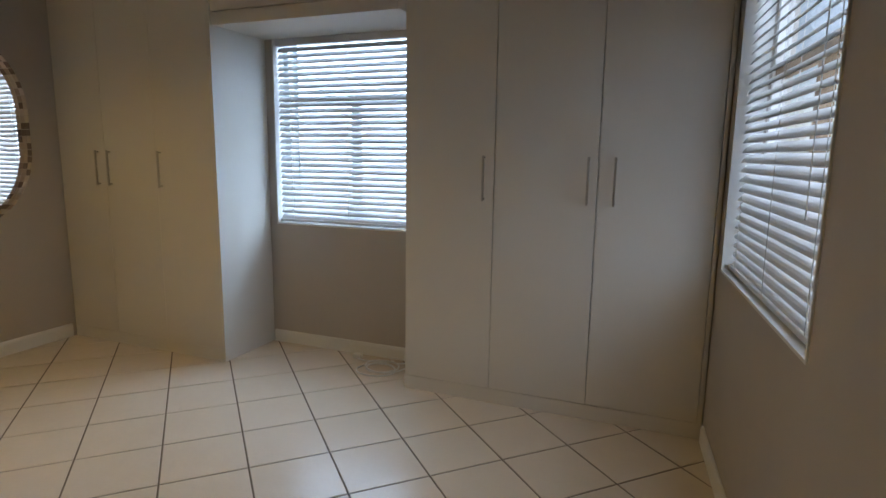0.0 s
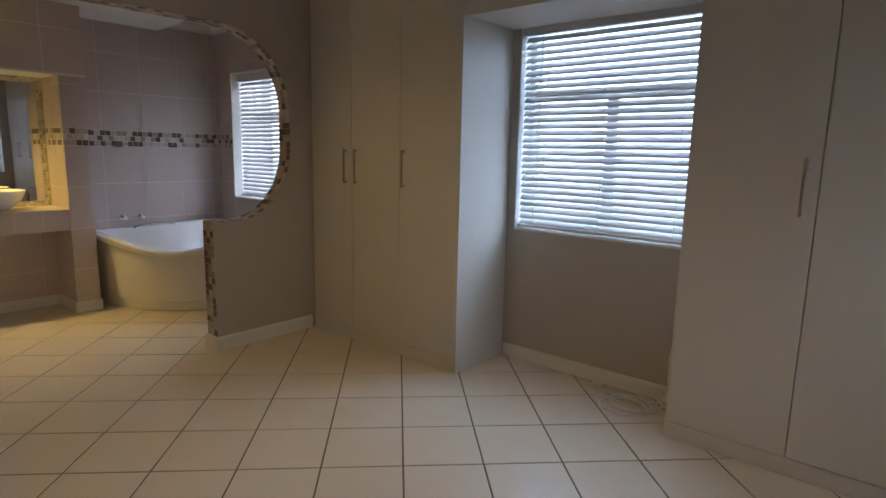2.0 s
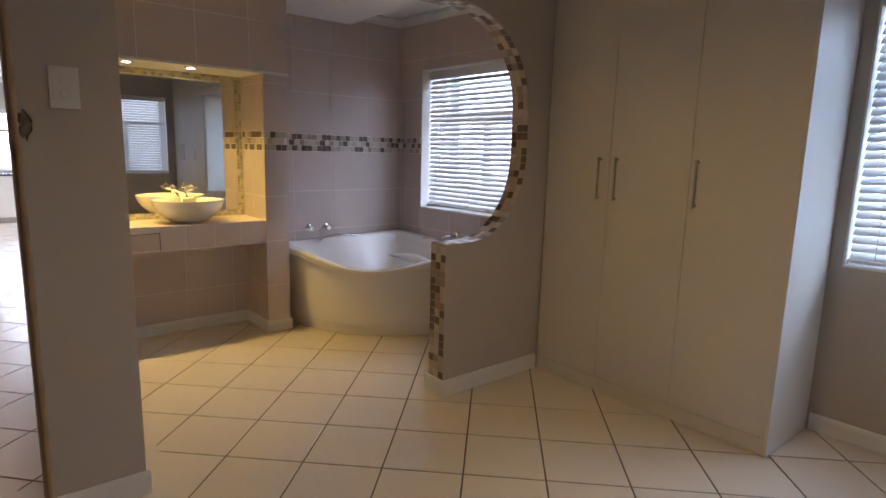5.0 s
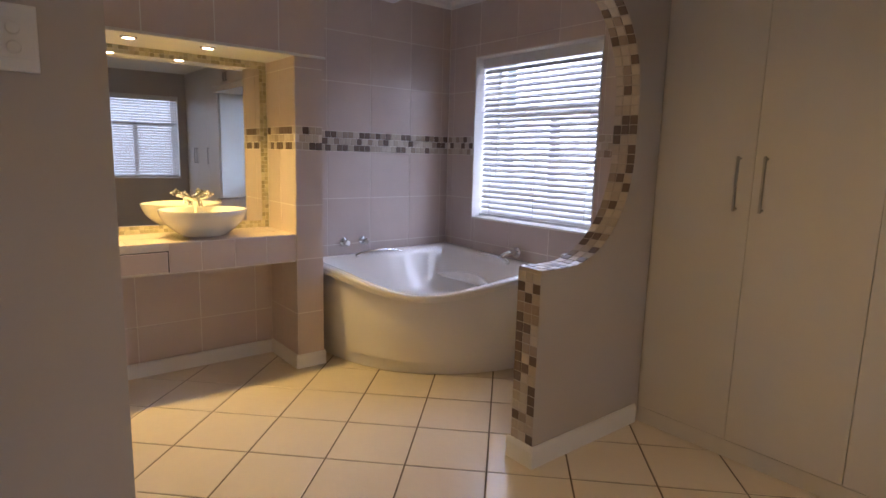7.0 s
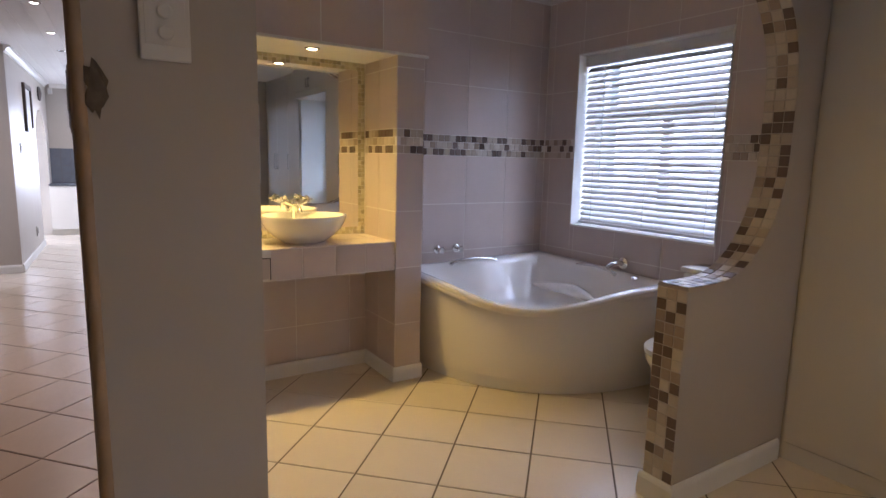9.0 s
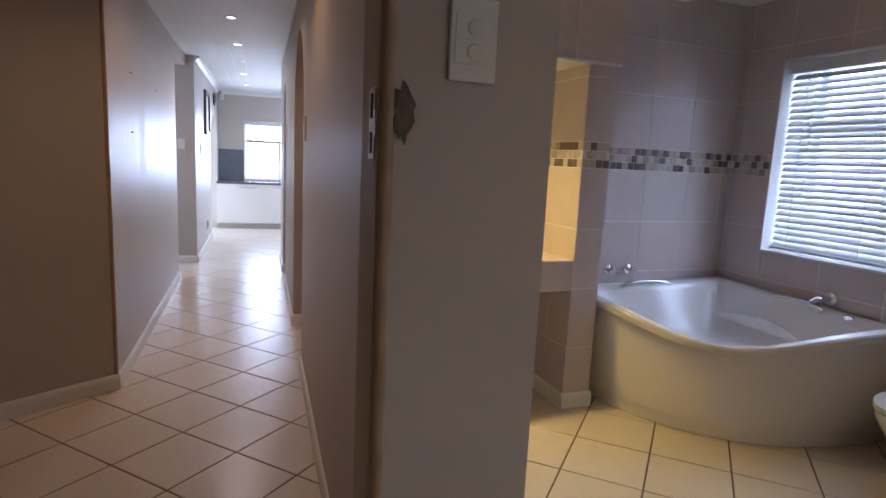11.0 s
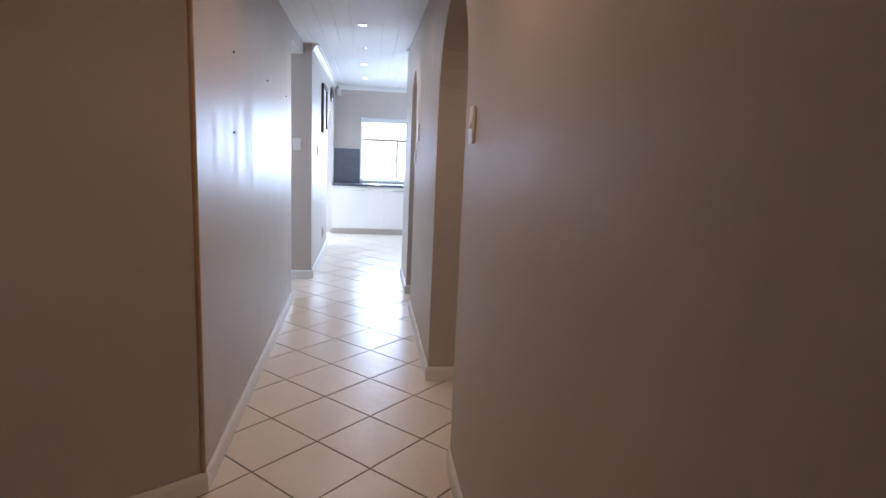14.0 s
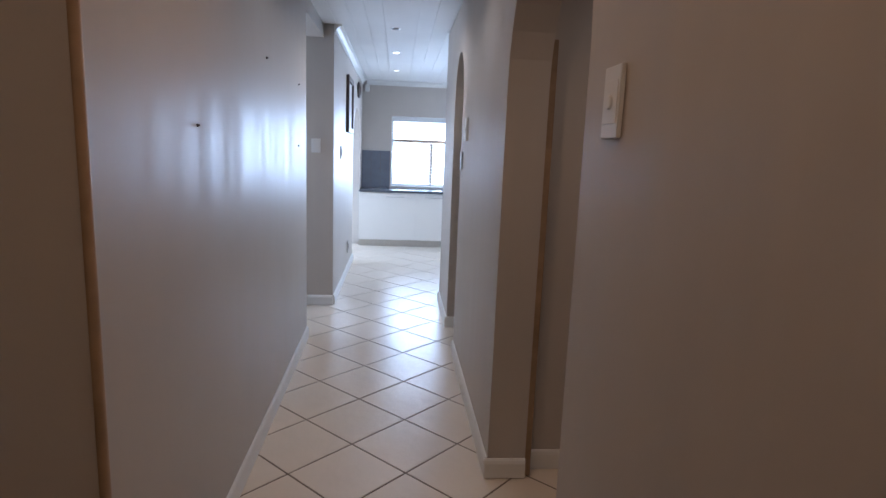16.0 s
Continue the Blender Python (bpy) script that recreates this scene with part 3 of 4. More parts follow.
# coiled white cable on the floor of the recess
cable = thing("cable", "loose coil of thin white cable on the floor", "cable", (-1.97, 3.14, 0))
pts = []
for i in range(120):
    a = i / 119 * 2 * math.pi * 3.3
    r = 0.11 + 0.02 * math.sin(a * 0.37 + 1)
    pts.append((-1.98 + r * 1.15 * math.cos(a) + 0.05 * (i / 119), 3.12 + r * math.sin(a) + 0.12 * (i / 119), 0.006 + 0.004 * (1 + math.sin(a * 1.7)) + 0.006 * (i // 37)))
pts += [(-1.85 - 0.06 * k, 3.30 + 0.02 * math.sin(k), 0.008) for k in range(1, 7)]
part("cord", add_tube(bmesh.new(), pts, 0.005, 6), CORD, cable, smooth=True)
part("hanging_end", add_tube(bmesh.new(), [(-1.72, 3.40, 0.93), (-1.725, 3.385, 0.75), (-1.76, 3.37, 0.5), (-1.80, 3.36, 0.3), (-1.79, 3.36, 0.1), (-1.83, 3.34, 0.012), (-1.90, 3.30, 0.01)], 0.007, 8), CORD, cable, smooth=True)
part("plug", boxes((-2.26, 3.30, 0.002, -2.19, 3.35, 0.035), bevel=0.008), PLASTIC, cable)


def switch_plate(at, face, rockers, label, w=0.095, h=0.15):
    """A wall plate with rockers. face: the way it faces, '+x', '-y' or '+y'."""
    s = thing("light_switch", label, "light switch", at, "wall switches")
    m = {"+x": Matrix(((0, 0, 1), (1, 0, 0), (0, 1, 0))), "-y": Matrix(((1, 0, 0), (0, 0, -1), (0, 1, 0))), "+y": Matrix(((-1, 0, 0), (0, 0, 1), (0, 1, 0)))}[face].to_4x4()
    put = Matrix.Translation(at) @ m

    def add(name, bm, mat, label=""):
        bm.transform(put)
        return part(name, bm, mat, s, label)
    add("plate", boxes((-w / 2, -h / 2, 0.0005, w / 2, h / 2, 0.011), bevel=0.003), PLASTIC)
    add("centre_panel", boxes((-w * 0.40, -h * 0.30, 0.010, w * 0.40, h * 0.30, 0.0128), bevel=0.001), PLASTIC)
    for i in range(rockers):
        z = (i - (rockers - 1) / 2) * 0.042
        bm = bmesh.new()
        add_lathe(bm, [(0.015, 0.0129), (0.015, 0.0155), (0.012, 0.0175)], (0, z, 0), 20)
        add("rocker", bm, PLASTIC)
    return s


switch_plate((-4.60, 0.142, 1.70), "+x", 2, "white two-rocker light switch on the door pier")
hall(switch_plate((-7.255, HALL_R, 1.63), "-y", 1, "white light switch on the hall wall beside an arch"))
hall(switch_plate((-9.92, HALL_R, 1.67), "-y", 1, "white light switch further along the hall wall"))
hall(switch_plate((-11.55, -1.245, 1.53), "+x", 1, "white light switch beside the side passage", 0.085, 0.13))

# broken plaster at the old latch, with a metal strike
BROKEN = material("broken_plaster", (0.15, 0.12, 0.095), 0.9, vary=0.45, scale=45, bump=0.6, bump_scale=70)
strike = thing("door_strike", "worn metal door strike in broken plaster on the pier", "door strike", (-4.60, 0.02, 1.54))
bm = bmesh.new()
ring = [bm.verts.new((-4.598 + 0.002 * math.sin(i * 2.3), 0.013 + (0.019 + 0.006 * math.sin(i * 1.9)) * math.cos(2 * math.pi * i / 18), 1.562 + (0.052 + 0.010 * math.cos(i * 2.7)) * math.sin(2 * math.pi * i / 18))) for i in range(18)]
face_v = bm.faces.new(ring)
ext = bmesh.ops.extrude_face_region(bm, geom=[face_v])
for v in ext["geom"]:
    if isinstance(v, bmesh.types.BMVert):
        v.co.x += 0.0015
bmesh.ops.recalc_face_normals(bm, faces=bm.faces)
part("broken_plaster", bm, BROKEN, strike, "chipped brown plaster patch")
part("strike_plate", boxes((-4.67, -0.0325, 1.475, -4.63, -0.0301, 1.605), bevel=0.0008), STEEL, strike)
# no holes are cut: dark blocks on the plate give their shade
part("latch_hole", boxes((-4.655, -0.034, 1.485, -4.642, -0.0327, 1.525)), DARK, strike, "dark block for the shade in a latch hole")
part("latch_hole", boxes((-4.655, -0.034, 1.550, -4.642, -0.0327, 1.595)), DARK, strike, "dark block for the shade in a latch hole")
part("lip", boxes((-4.630, -0.035, 1.515, -4.612, -0.0303, 1.565), bevel=0.002), STEEL, strike)
structure("door_frame", boxes((-4.741, -0.030, 0.001, -4.611, -0.0195, 2.118), bevel=0.003), JAMB, "worn tan timber jamb of the bedroom doorway", "door frame")


# ---- bathroom ----
def corner_bath():
    """A corner bath with a bowed apron, a wavy rim, a deck and a scooped basin."""
    cx, cy = B_WEST + 0.006, B_NORTH - 0.006
    tub = thing("corner_bath", "glossy white acrylic corner bath with a bowed front", "bath", (cx + 0.5, cy - 0.5, 0))
    A, B, n = 1.40, 1.41, 2.5
    front = []
    for i in range(49):
        t = radians(90 * i / 48)
        front.append((A * math.cos(t) ** (2 / n) if t < 1.5707 else 0.0, B * math.sin(t) ** (2 / n), t))

    def rim(t):
        return 0.68 - 0.125 * math.sin(2 * t) ** 2.6
    bm = bmesh.new()
    rows = []
    for k, (s, zf, off) in enumerate(((0.945, 0.004, 0), (0.947, 0.085, 0), (0.960, 0.092, 0), (0.965, 0.30, 0), (0.975, 0.85, 0), (0.970, 0.925, 0), (1.0, 0.930, 0), (1.004, 0.965, 0), (1.0, 0.99, 0), (0.985, 1.0, 0))):
        row = []
        for a, b, t in front:
            z = rim(t) * zf if k > 2 else zf
            row.append(bm.verts.new((cx + a * s, cy - b * s, z)))
        rows.append(row)
    for r, q in zip(rows, rows[1:]):
        for i in range(48):
            bm.faces.new((r[i], r[i + 1], q[i + 1], q[i]))
    part("apron", bm, ACRYLIC, tub, smooth=True)
    pts = [(cx + a * 0.992, cy - b * 0.992, rim(t) - 0.012) for a, b, t in front]
    part("rim_bead", add_tube(bmesh.new(), pts, 0.019, 12), ACRYLIC, tub, smooth=True)

    outer = [(cx + a * 0.985, cy - b * 0.985, rim(t)) for a, b, t in front]
    back = [(cx + 0.0, cy - 1.39 * (1 - k / 12), 0.665 + 0.035 * (k / 12)) for k in range(1, 13)] + [(cx + 1.38 * k / 12, cy, 0.70 - 0.035 * k / 12) for k in range(1, 12)]
    loop = outer + back
    c = (cx + 0.62, cy - 0.63)
    bm = bmesh.new()
    rings = []
    for scale, soft, sink, lift in ((1.0, 0, 0, 0), (0.975, 0, 0, 0.004), (0.945, 0.05, 0, 0.003), (0.925, 0.15, 0.03, 0), (0.90, 0.35, 0.14, 0), (0.85, 0.6, 0.34, 0), (0.77, 0.85, 0.60, 0), (0.68, 1, 0.84, 0), (0.57, 1, 0.97, 0), (0.34, 1, 1, 0)):
        ring = []
        for x, y, z in loop:
            dx, dy = x - c[0], y - c[1]
            ang, rad = math.atan2(dy, dx), math.hypot(dx, dy)
            corner = min(1, max(0, (math.cos(ang - radians(135)) - 0.05) / 0.45))
            size = scale - 0.15 * corner * min(1, (1 - scale) / 0.06) + 0.025 * math.sin(6 * ang) * sink * corner
            r = (rad * (1 - soft) + min(rad, 0.80) * soft) * size
            ring.append(bm.verts.new((c[0] + r * math.cos(ang), c[1] + r * math.sin(ang), z * (1 - sink) + 0.36 * sink + lift)))
        rings.append(ring)
    m = len(loop)
    for r, q in zip(rings, rings[1:]):
        for i in range(m):
            bm.faces.new((r[i], r[(i + 1) % m], q[(i + 1) % m], q[i]))
    bm.faces.new(rings[-1])
    bmesh.ops.recalc_face_normals(bm, faces=bm.faces)
    part("basin", bm, ACRYLIC, tub, smooth=True)
    # moulded seat ridge
    pts = [(c[0] - 0.32 + 0.64 * k / 16, c[1] + 0.30 + 0.10 * math.sin(math.pi * k / 16), 0.50) for k in range(17)]
    part("seat_ridge", add_tube(bmesh.new(), pts, [0.01 + 0.035 * math.sin(math.pi * k / 16) for k in range(17)], 12), ACRYLIC, tub, smooth=True)
    for p, q in (((cx + 0.10, cy - 0.98), (cx + 0.12, cy - 0.56)), ((cx + 0.55, cy - 0.12), (cx + 0.95, cy - 0.15))):
        pts = []
        for k in range(13):
            f = k / 12
            pts.append((p[0] + (q[0] - p[0]) * f, p[1] + (q[1] - p[1]) * f, 0.672 + 0.032 * math.sin(math.pi * f) ** 0.6))
        part("grab_handle", add_tube(bmesh.new(), pts, [0.016] + [0.012] * 11 + [0.016], 12), CHROME, tub, "chrome grab handle on the rim", True)
    part("drain_knob", add_lathe(bmesh.new(), [(0.03, 0.0), (0.03, 0.012), (0.022, 0.018), (0.0005, 0.02)], (cx + 1.10, cy - 0.13, 0.668), 24), CHROME, tub, smooth=True)
    return tub


corner_bath()


def wall_tap(y, z):
    t = thing("bath_tap", "small chrome wall tap above the bath", "tap", (B_WEST, y, z), "bath taps")
    for name, prof in (("rose", [(0.032, 0.0), (0.032, 0.006), (0.02, 0.014)]), ("spindle", [(0.013, 0.012), (0.013, 0.05)]), ("knob", [(0.016, 0.045), (0.026, 0.05), (0.027, 0.068), (0.018, 0.076)])):
        bm = add_lathe(bmesh.new(), prof, (0, 0, 0), 20)
        bm.transform(Matrix.Translation((B_WEST + 0.0095, y, z)) @ Matrix.Rotation(radians(90), 4, "Y"))
        part(name, bm, CHROME, t, smooth=True)


wall_tap(2.24, 0.775)
wall_tap(2.41, 0.775)
spout = thing("bath_spout", "chrome wall spout above the bath rim", "spout", (-5.97, B_NORTH, 0.735))
bm = add_lathe(bmesh.new(), [(0.042, 0.0), (0.042, 0.008), (0.03, 0.016)], (0, 0, 0), 24)
bm.transform(Matrix.Translation((-5.97, B_NORTH - 0.0095, 0.735)) @ Matrix.Rotation(radians(90), 4, "X"))
part("rose", bm, CHROME, spout, smooth=True)
part("pipe", add_tube(bmesh.new(), [(-5.97, B_NORTH - 0.02, 0.735), (-5.97, B_NORTH - 0.07, 0.737), (-5.985, B_NORTH - 0.12, 0.728), (-6.0, B_NORTH - 0.15, 0.71)], [0.018, 0.019, 0.02, 0.019], 14), CHROME, spout, smooth=True)

# vanity: a tiled pier, a counter slab, a bulkhead over it and the wall behind the mirror
structure("wall_bath_west", boxes((-7.09, 0.352, 0, B_WEST - 0.012, B_NORTH + 0.012, CEIL), (B_WEST - 0.012, 1.70, 0, B_WEST - 0.002, B_NORTH + 0.01, CEIL), (B_WEST - 0.012, 0.352, 0, B_WEST + 0.0055, 1.66, 0.745)), LIGHT_GROUT, "light grouted bed of the tiled bathroom wall")
structure("wall_vanity_pier", boxes((B_WEST - 0.012, 1.652, 0, -6.42, 1.84, CEIL)), LIGHT_GROUT, "grouted bed of the tiled pier beside the vanity")
structure("wall_bulkhead", boxes((B_WEST - 0.012, 0.352, 2.06, -6.39, 1.652, CEIL)), WHITE_PAINT, "painted bulkhead with downlights above the vanity")
vanity = thing("vanity_counter", "tiled vanity counter with a drawer, open underneath", "vanity", (-6.65, 1.0, 0.74))
part("slab", boxes((B_WEST - 0.010, 0.354, 0.742, -6.4295, 1.6505, 0.923)), LIGHT_GROUT, vanity)
drawer = part("drawer", boxes((-6.4375, 0.60, 0.758, -6.423, 0.862, 0.872), bevel=0.002), WALL_TILE, vanity, "tiled drawer front with a dark gap")
# dark strips give the shade in the gap beside and above the drawer
part("drawer_gap", boxes((-6.4378, 0.862, 0.752, -6.4265, 0.868, 0.878), (-6.4378, 0.594, 0.872, -6.4265, 0.862, 0.878)), DARK, vanity)


def tile_box(name, parent, mat, lo, hi, bevel=0.0012):
    """One wall tile between two corners."""
    return part(name, boxes((*lo, *hi), bevel=0.0), mat, parent)


G = 0.003


def tile_plane(parent, axis, face, sign, ucuts, zcuts, depth=0.0105, holes=(), skip=()):
    """Tiles over a wall face: axis is the one the wall faces along, sign the way it faces."""
    for zi, (s, e) in enumerate(zip(zcuts, zcuts[1:])):
        if (s, e) in skip or zi in skip:
            continue
        for p, q in zip(ucuts, ucuts[1:]):
            pieces = [(p, q, s, e)]
            for h in holes:
                cut = []
                for (a, b, c, d) in pieces:
                    if b <= h[0] or a >= h[1] or d <= h[2] or c >= h[3]:
                        cut.append((a, b, c, d))
                        continue
                    if a < h[0]:
                        cut.append((a, h[0], c, d))
                    if b > h[1]:
                        cut.append((h[1], b, c, d))
                    m0, m1 = max(a, h[0]), min(b, h[1])
                    if c < h[2]:
                        cut.append((m0, m1, c, h[2]))
                    if d > h[3]:
                        cut.append((m0, m1, h[3], d))
                pieces = cut
            for a, b, c, d in pieces:
                if b - a < 0.012 or d - c < 0.012:
                    continue
                f0, f1 = sorted((face - sign * depth, face))
                if axis == "x":
                    tile_box("wall_tile", parent, WALL_TILE, (f0, a + G, c + G), (f1, b - G, d - G))
                elif axis == "y":
                    tile_box("wall_tile", parent, WALL_TILE, (a + G, f0, c + G), (b - G, f1, d - G))
                else:
                    tile_box("wall_tile", parent, WALL_TILE, (a + G, c + G, f0), (b - G, d - G, f1))


ob_by = {o.name: o for o in bpy.data.objects}
Z_ROWS = [0.015, 0.385, 0.755, 1.115, 1.475, 1.625, 1.99, 2.355, 2.72]
BAND = (1.475, 1.625)
tile_plane(ob_by["wall_bath_west"], "x", B_WEST, 1, [1.835, 2.11, 2.49, 2.87, 3.20, B_NORTH - 0.001], Z_ROWS, skip=(4,))
tile_plane(ob_by["wall_bath_north"], "y", B_NORTH, -1, [-6.868, -6.80, -6.49, -6.08, -5.67, -5.26, -4.85, -4.745], Z_ROWS, holes=(W_B,), skip=(4,))
tile_plane(ob_by["wall_vanity_pier"], "x", -6.418, 1, [1.651, 1.842], Z_ROWS[:7] + [2.06], skip=(4,))
tile_plane(ob_by["wall_vanity_pier"], "y", 1.842, 1, [-6.868, -6.64, -6.419], Z_ROWS, skip=(4,))
tile_plane(ob_by["wall_vanity_pier"], "y", 1.650, -1, [-6.868, -6.66, -6.419], Z_ROWS[:7] + [2.058], skip=(4,))
tile_plane(ob_by["wall_bulkhead"], "x", -6.388, 1, [0.354, 0.78, 1.16, 1.54, 1.845], [2.068, 2.43, 2.745])
tile_plane(ob_by["wall_bath_west"], "x", B_WEST + 0.008, 1, [0.354, 0.76, 1.15, 1.53, 1.649], [0.015, 0.33, 0.74])
tile_plane(vanity, "x", -6.427, 1, [0.358, 0.593], [0.745, 0.922])
tile_plane(vanity, "x", -6.427, 1, [0.868, 1.05, 1.25, 1.45, 1.649], [0.745, 0.922])
tile_plane(vanity, "z", 0.925, 1, [-6.868, -6.65, -6.428], [0.36, 0.66, 0.96, 1.27, 1.57, 1.648])
structure("trim_3", boxes((-6.397, 0.354, 2.052, -6.383, 1.85, 2.067), bevel=0.003), WHITE_PAINT, "white edging strip under the bulkhead", "trim")

# chips of mosaic: bands across the walls and the edge of the curved opening
CHIPS = {}


def chip(parent, mat, m, w, h, name="mosaic_chip"):
    """One chip of w x h, its face along the local z axis."""
    key = (round(w, 3), round(h, 3), mat.name)
    if key not in CHIPS:
        bm = bmesh.new()
        b, t = 0.0016, 0.0125
        v = []
        for z, i in ((0, 0), (t - b, 0), (t, b)):
            v.append([bm.verts.new((sx * (w / 2 - i), sy * (h / 2 - i), z)) for sx, sy in ((-1, -1), (1, -1), (1, 1), (-1, 1))])
        for lo, hi in zip(v, v[1:]):
            for i in range(4):
                bm.faces.new((lo[i], lo[(i + 1) % 4], hi[(i + 1) % 4], hi[i]))
        bm.faces.new(v[-1])
        CHIPS[key] = mesh_of(name, bm, mat)
    o = new(name, CHIPS[key])
    o.parent = parent
    o.matrix_parent_inverse = Matrix.Translation(-parent.location)
    o.matrix_basis = m
    return o


def frame_of(origin, u, n):
    u, n = Vector(u).normalized(), Vector(n).normalized()
    v = n.cross(u)
    return Matrix(((u.x, v.x, n.x, origin[0]), (u.y, v.y, n.y, origin[1]), (u.z, v.z, n.z, origin[2]), (0, 0, 0, 1)))


def band(parent, axis, face, sign, u0, u1, mat=None, holes=()):
    count = max(1, round((u1 - u0) / 0.0495))
    step, n = (u1 - u0) / count, (BAND[1] - BAND[0]) / 3
    for r in range(3):
        shift = 0.5 * step if r == 1 else 0
        for i in range(count - (1 if shift else 0)):
            u, z = u0 + shift + (i + 0.5) * step, BAND[0] + (r + 0.5) * n
            if any(h[0] - 0.02 < u < h[1] + 0.02 for h in holes):
                continue
            at, uu, nn = ((face - sign * 0.0115, u, z), (0, sign, 0), (sign, 0, 0)) if axis == "x" else ((u, face - sign * 0.0115, z), (-sign, 0, 0), (0, sign, 0))
            chip(parent, mat or CHIP, frame_of(at, uu, nn), step - 0.004, n - 0.004)


band(ob_by["wall_bath_west"], "x", B_WEST, 1, 1.845, B_NORTH - 0.005)
band(ob_by["wall_bath_north"], "y", B_NORTH, -1, -6.865, -4.745, holes=(W_B,))
band(ob_by["wall_vanity_pier"], "x", -6.418, 1, 1.653, 1.840)
band(ob_by["wall_vanity_pier"], "y", 1.650, -1, -6.866, -6.42)

# chips round the curved opening, three across
line = [Vector((0, y, z)) for y, z in CURVE]
line[0].z = 0.105
acc = [0.0]
for a, b in zip(line, line[1:]):
    acc.append(acc[-1] + (b - a).length)


def along(s):
    for i in range(len(line) - 1):
        if s <= acc[i + 1] + 1e-9:
            d = (line[i + 1] - line[i]).normalized()
            return line[i] + d * (s - acc[i]), d
    return line[-1], (line[-1] - line[-2]).normalized()


WIDE = 0.142 / 3
corner_at = acc[1]
s = 0.0
while s + 0.05 < acc[-1]:
    size = 0.0492
    if s < corner_at < s + size + 0.001:
        s = corner_at
    mid, d = along(s + size / 2)
    inward = Vector((0, -d.z, d.y))
    for k in range(3):
        at = mid + Vector((-4.742 + (k + 0.5) * WIDE, 0, 0)) - inward * 0.0095
        chip(wall_partition, CHIP, frame_of(at, (1, 0, 0), inward), WIDE - 0.004, size - 0.0045)
    s += size

# mirror with a border of glass mosaic
mirror = thing("wall_mirror", "large wall mirror with a glass mosaic border", "mirror", (B_WEST, 1.0, 1.5))
part("mirror_glass", boxes((B_WEST - 0.011, 0.357, 0.975, B_WEST - 0.006, 1.600, 2.012)), MIRROR, mirror)
part("backing", boxes((B_WEST - 0.0118, 0.356, 0.926, B_WEST - 0.0112, 1.649, 2.059)), LIGHT_GROUT, mirror)
for i in range(46):
    for r in range(2):
        y, z = 0.36 + (i + 0.5) * 0.028, 0.9265 + (r + 0.5) * 0.0245
        chip(mirror, GLASS_CHIP, frame_of((B_WEST - 0.0205, y, z), (0, 1, 0), (1, 0, 0)), 0.026, 0.0225)
        chip(mirror, GLASS_CHIP, frame_of((B_WEST - 0.0205, y, z + 1.086), (0, 1, 0), (1, 0, 0)), 0.026, 0.0225)
for i in range(37):
    for r in range(2):
        y, z = 1.600 + (r + 0.5) * 0.0245, 0.976 + (i + 0.5) * 0.028
        chip(mirror, GLASS_CHIP, frame_of((B_WEST - 0.0205, y, z), (0, 1, 0), (1, 0, 0)), 0.0225, 0.026)

# basin and tap
basin = thing("basin", "round white ceramic vessel basin on the vanity counter", "basin", (-6.63, 1.13, 0.925))
prof = [(0.085, 0.001), (0.125, 0.004), (0.135, 0.012), (0.18, 0.05), (0.225, 0.10), (0.25, 0.15), (0.2585, 0.185), (0.256, 0.191), (0.250, 0.191), (0.242, 0.183), (0.225, 0.13), (0.18, 0.07), (0.10, 0.035), (0.02, 0.028)]
part("bowl", add_lathe(bmesh.new(), [(r * 1.02, z * 0.88) for r, z in prof], (-6.63, 1.13, 0.9255), 64, 0.82, 1.0), CERAMIC, basin, smooth=True)
part("waste", add_lathe(bmesh.new(), [(0.022, 0.027), (0.022, 0.031), (0.004, 0.032)], (-6.63, 1.13, 0.9255), 20), CHROME, basin, smooth=True)
tap = thing("basin_tap", "ornate chrome cross-head basin mixer tap", "tap", (-6.80, 1.15, 1.10))
part("body", add_lathe(bmesh.new(), [(0.028, 0.0), (0.028, 0.006), (0.016, 0.012), (0.014, 0.18), (0.020, 0.19), (0.022, 0.215), (0.016, 0.228), (0.008, 0.236)], (-6.815, 1.13, 0.9255), 24), CHROME, tap, smooth=True)
part("spout", add_tube(bmesh.new(), [(-6.815, 1.13, 1.13), (-6.78, 1.13, 1.155), (-6.74, 1.13, 1.15), (-6.70, 1.13, 1.125), (-6.685, 1.13, 1.10)], [0.014, 0.014, 0.013, 0.012, 0.013], 14), CHROME, tap, smooth=True)
for sg in (-1, 1):
    arm = part("arm", add_tube(bmesh.new(), [(-6.815, 1.13, 1.135), (-6.80, 1.13 + sg * 0.04, 1.15), (-6.79, 1.13 + sg * 0.075, 1.165)], [0.012, 0.012, 0.015], 12), CHROME, tap, smooth=True)
    hub = Vector((-6.787, 1.13 + sg * 0.082, 1.18))
    bm = bmesh.new()
    for k in range(2):
        d = Vector((0.6, sg * -0.5, 0.6)).normalized() * 0.034 if k else Vector((0.0, 0.75, -0.1 * sg)).normalized() * 0.034
        add_tube(bm, [hub - d, hub - d * 0.8, hub, hub + d * 0.8, hub + d], [0.004, 0.008, 0.006, 0.008, 0.004], 10)
    part("cross_handle", bm, CHROME, arm, smooth=True)
    part("cap", add_lathe(bmesh.new(), [(0.012, -0.012), (0.014, 0.0), (0.008, 0.014)], hub, 16), CHROME, arm, "cream ceramic capped handle", True)


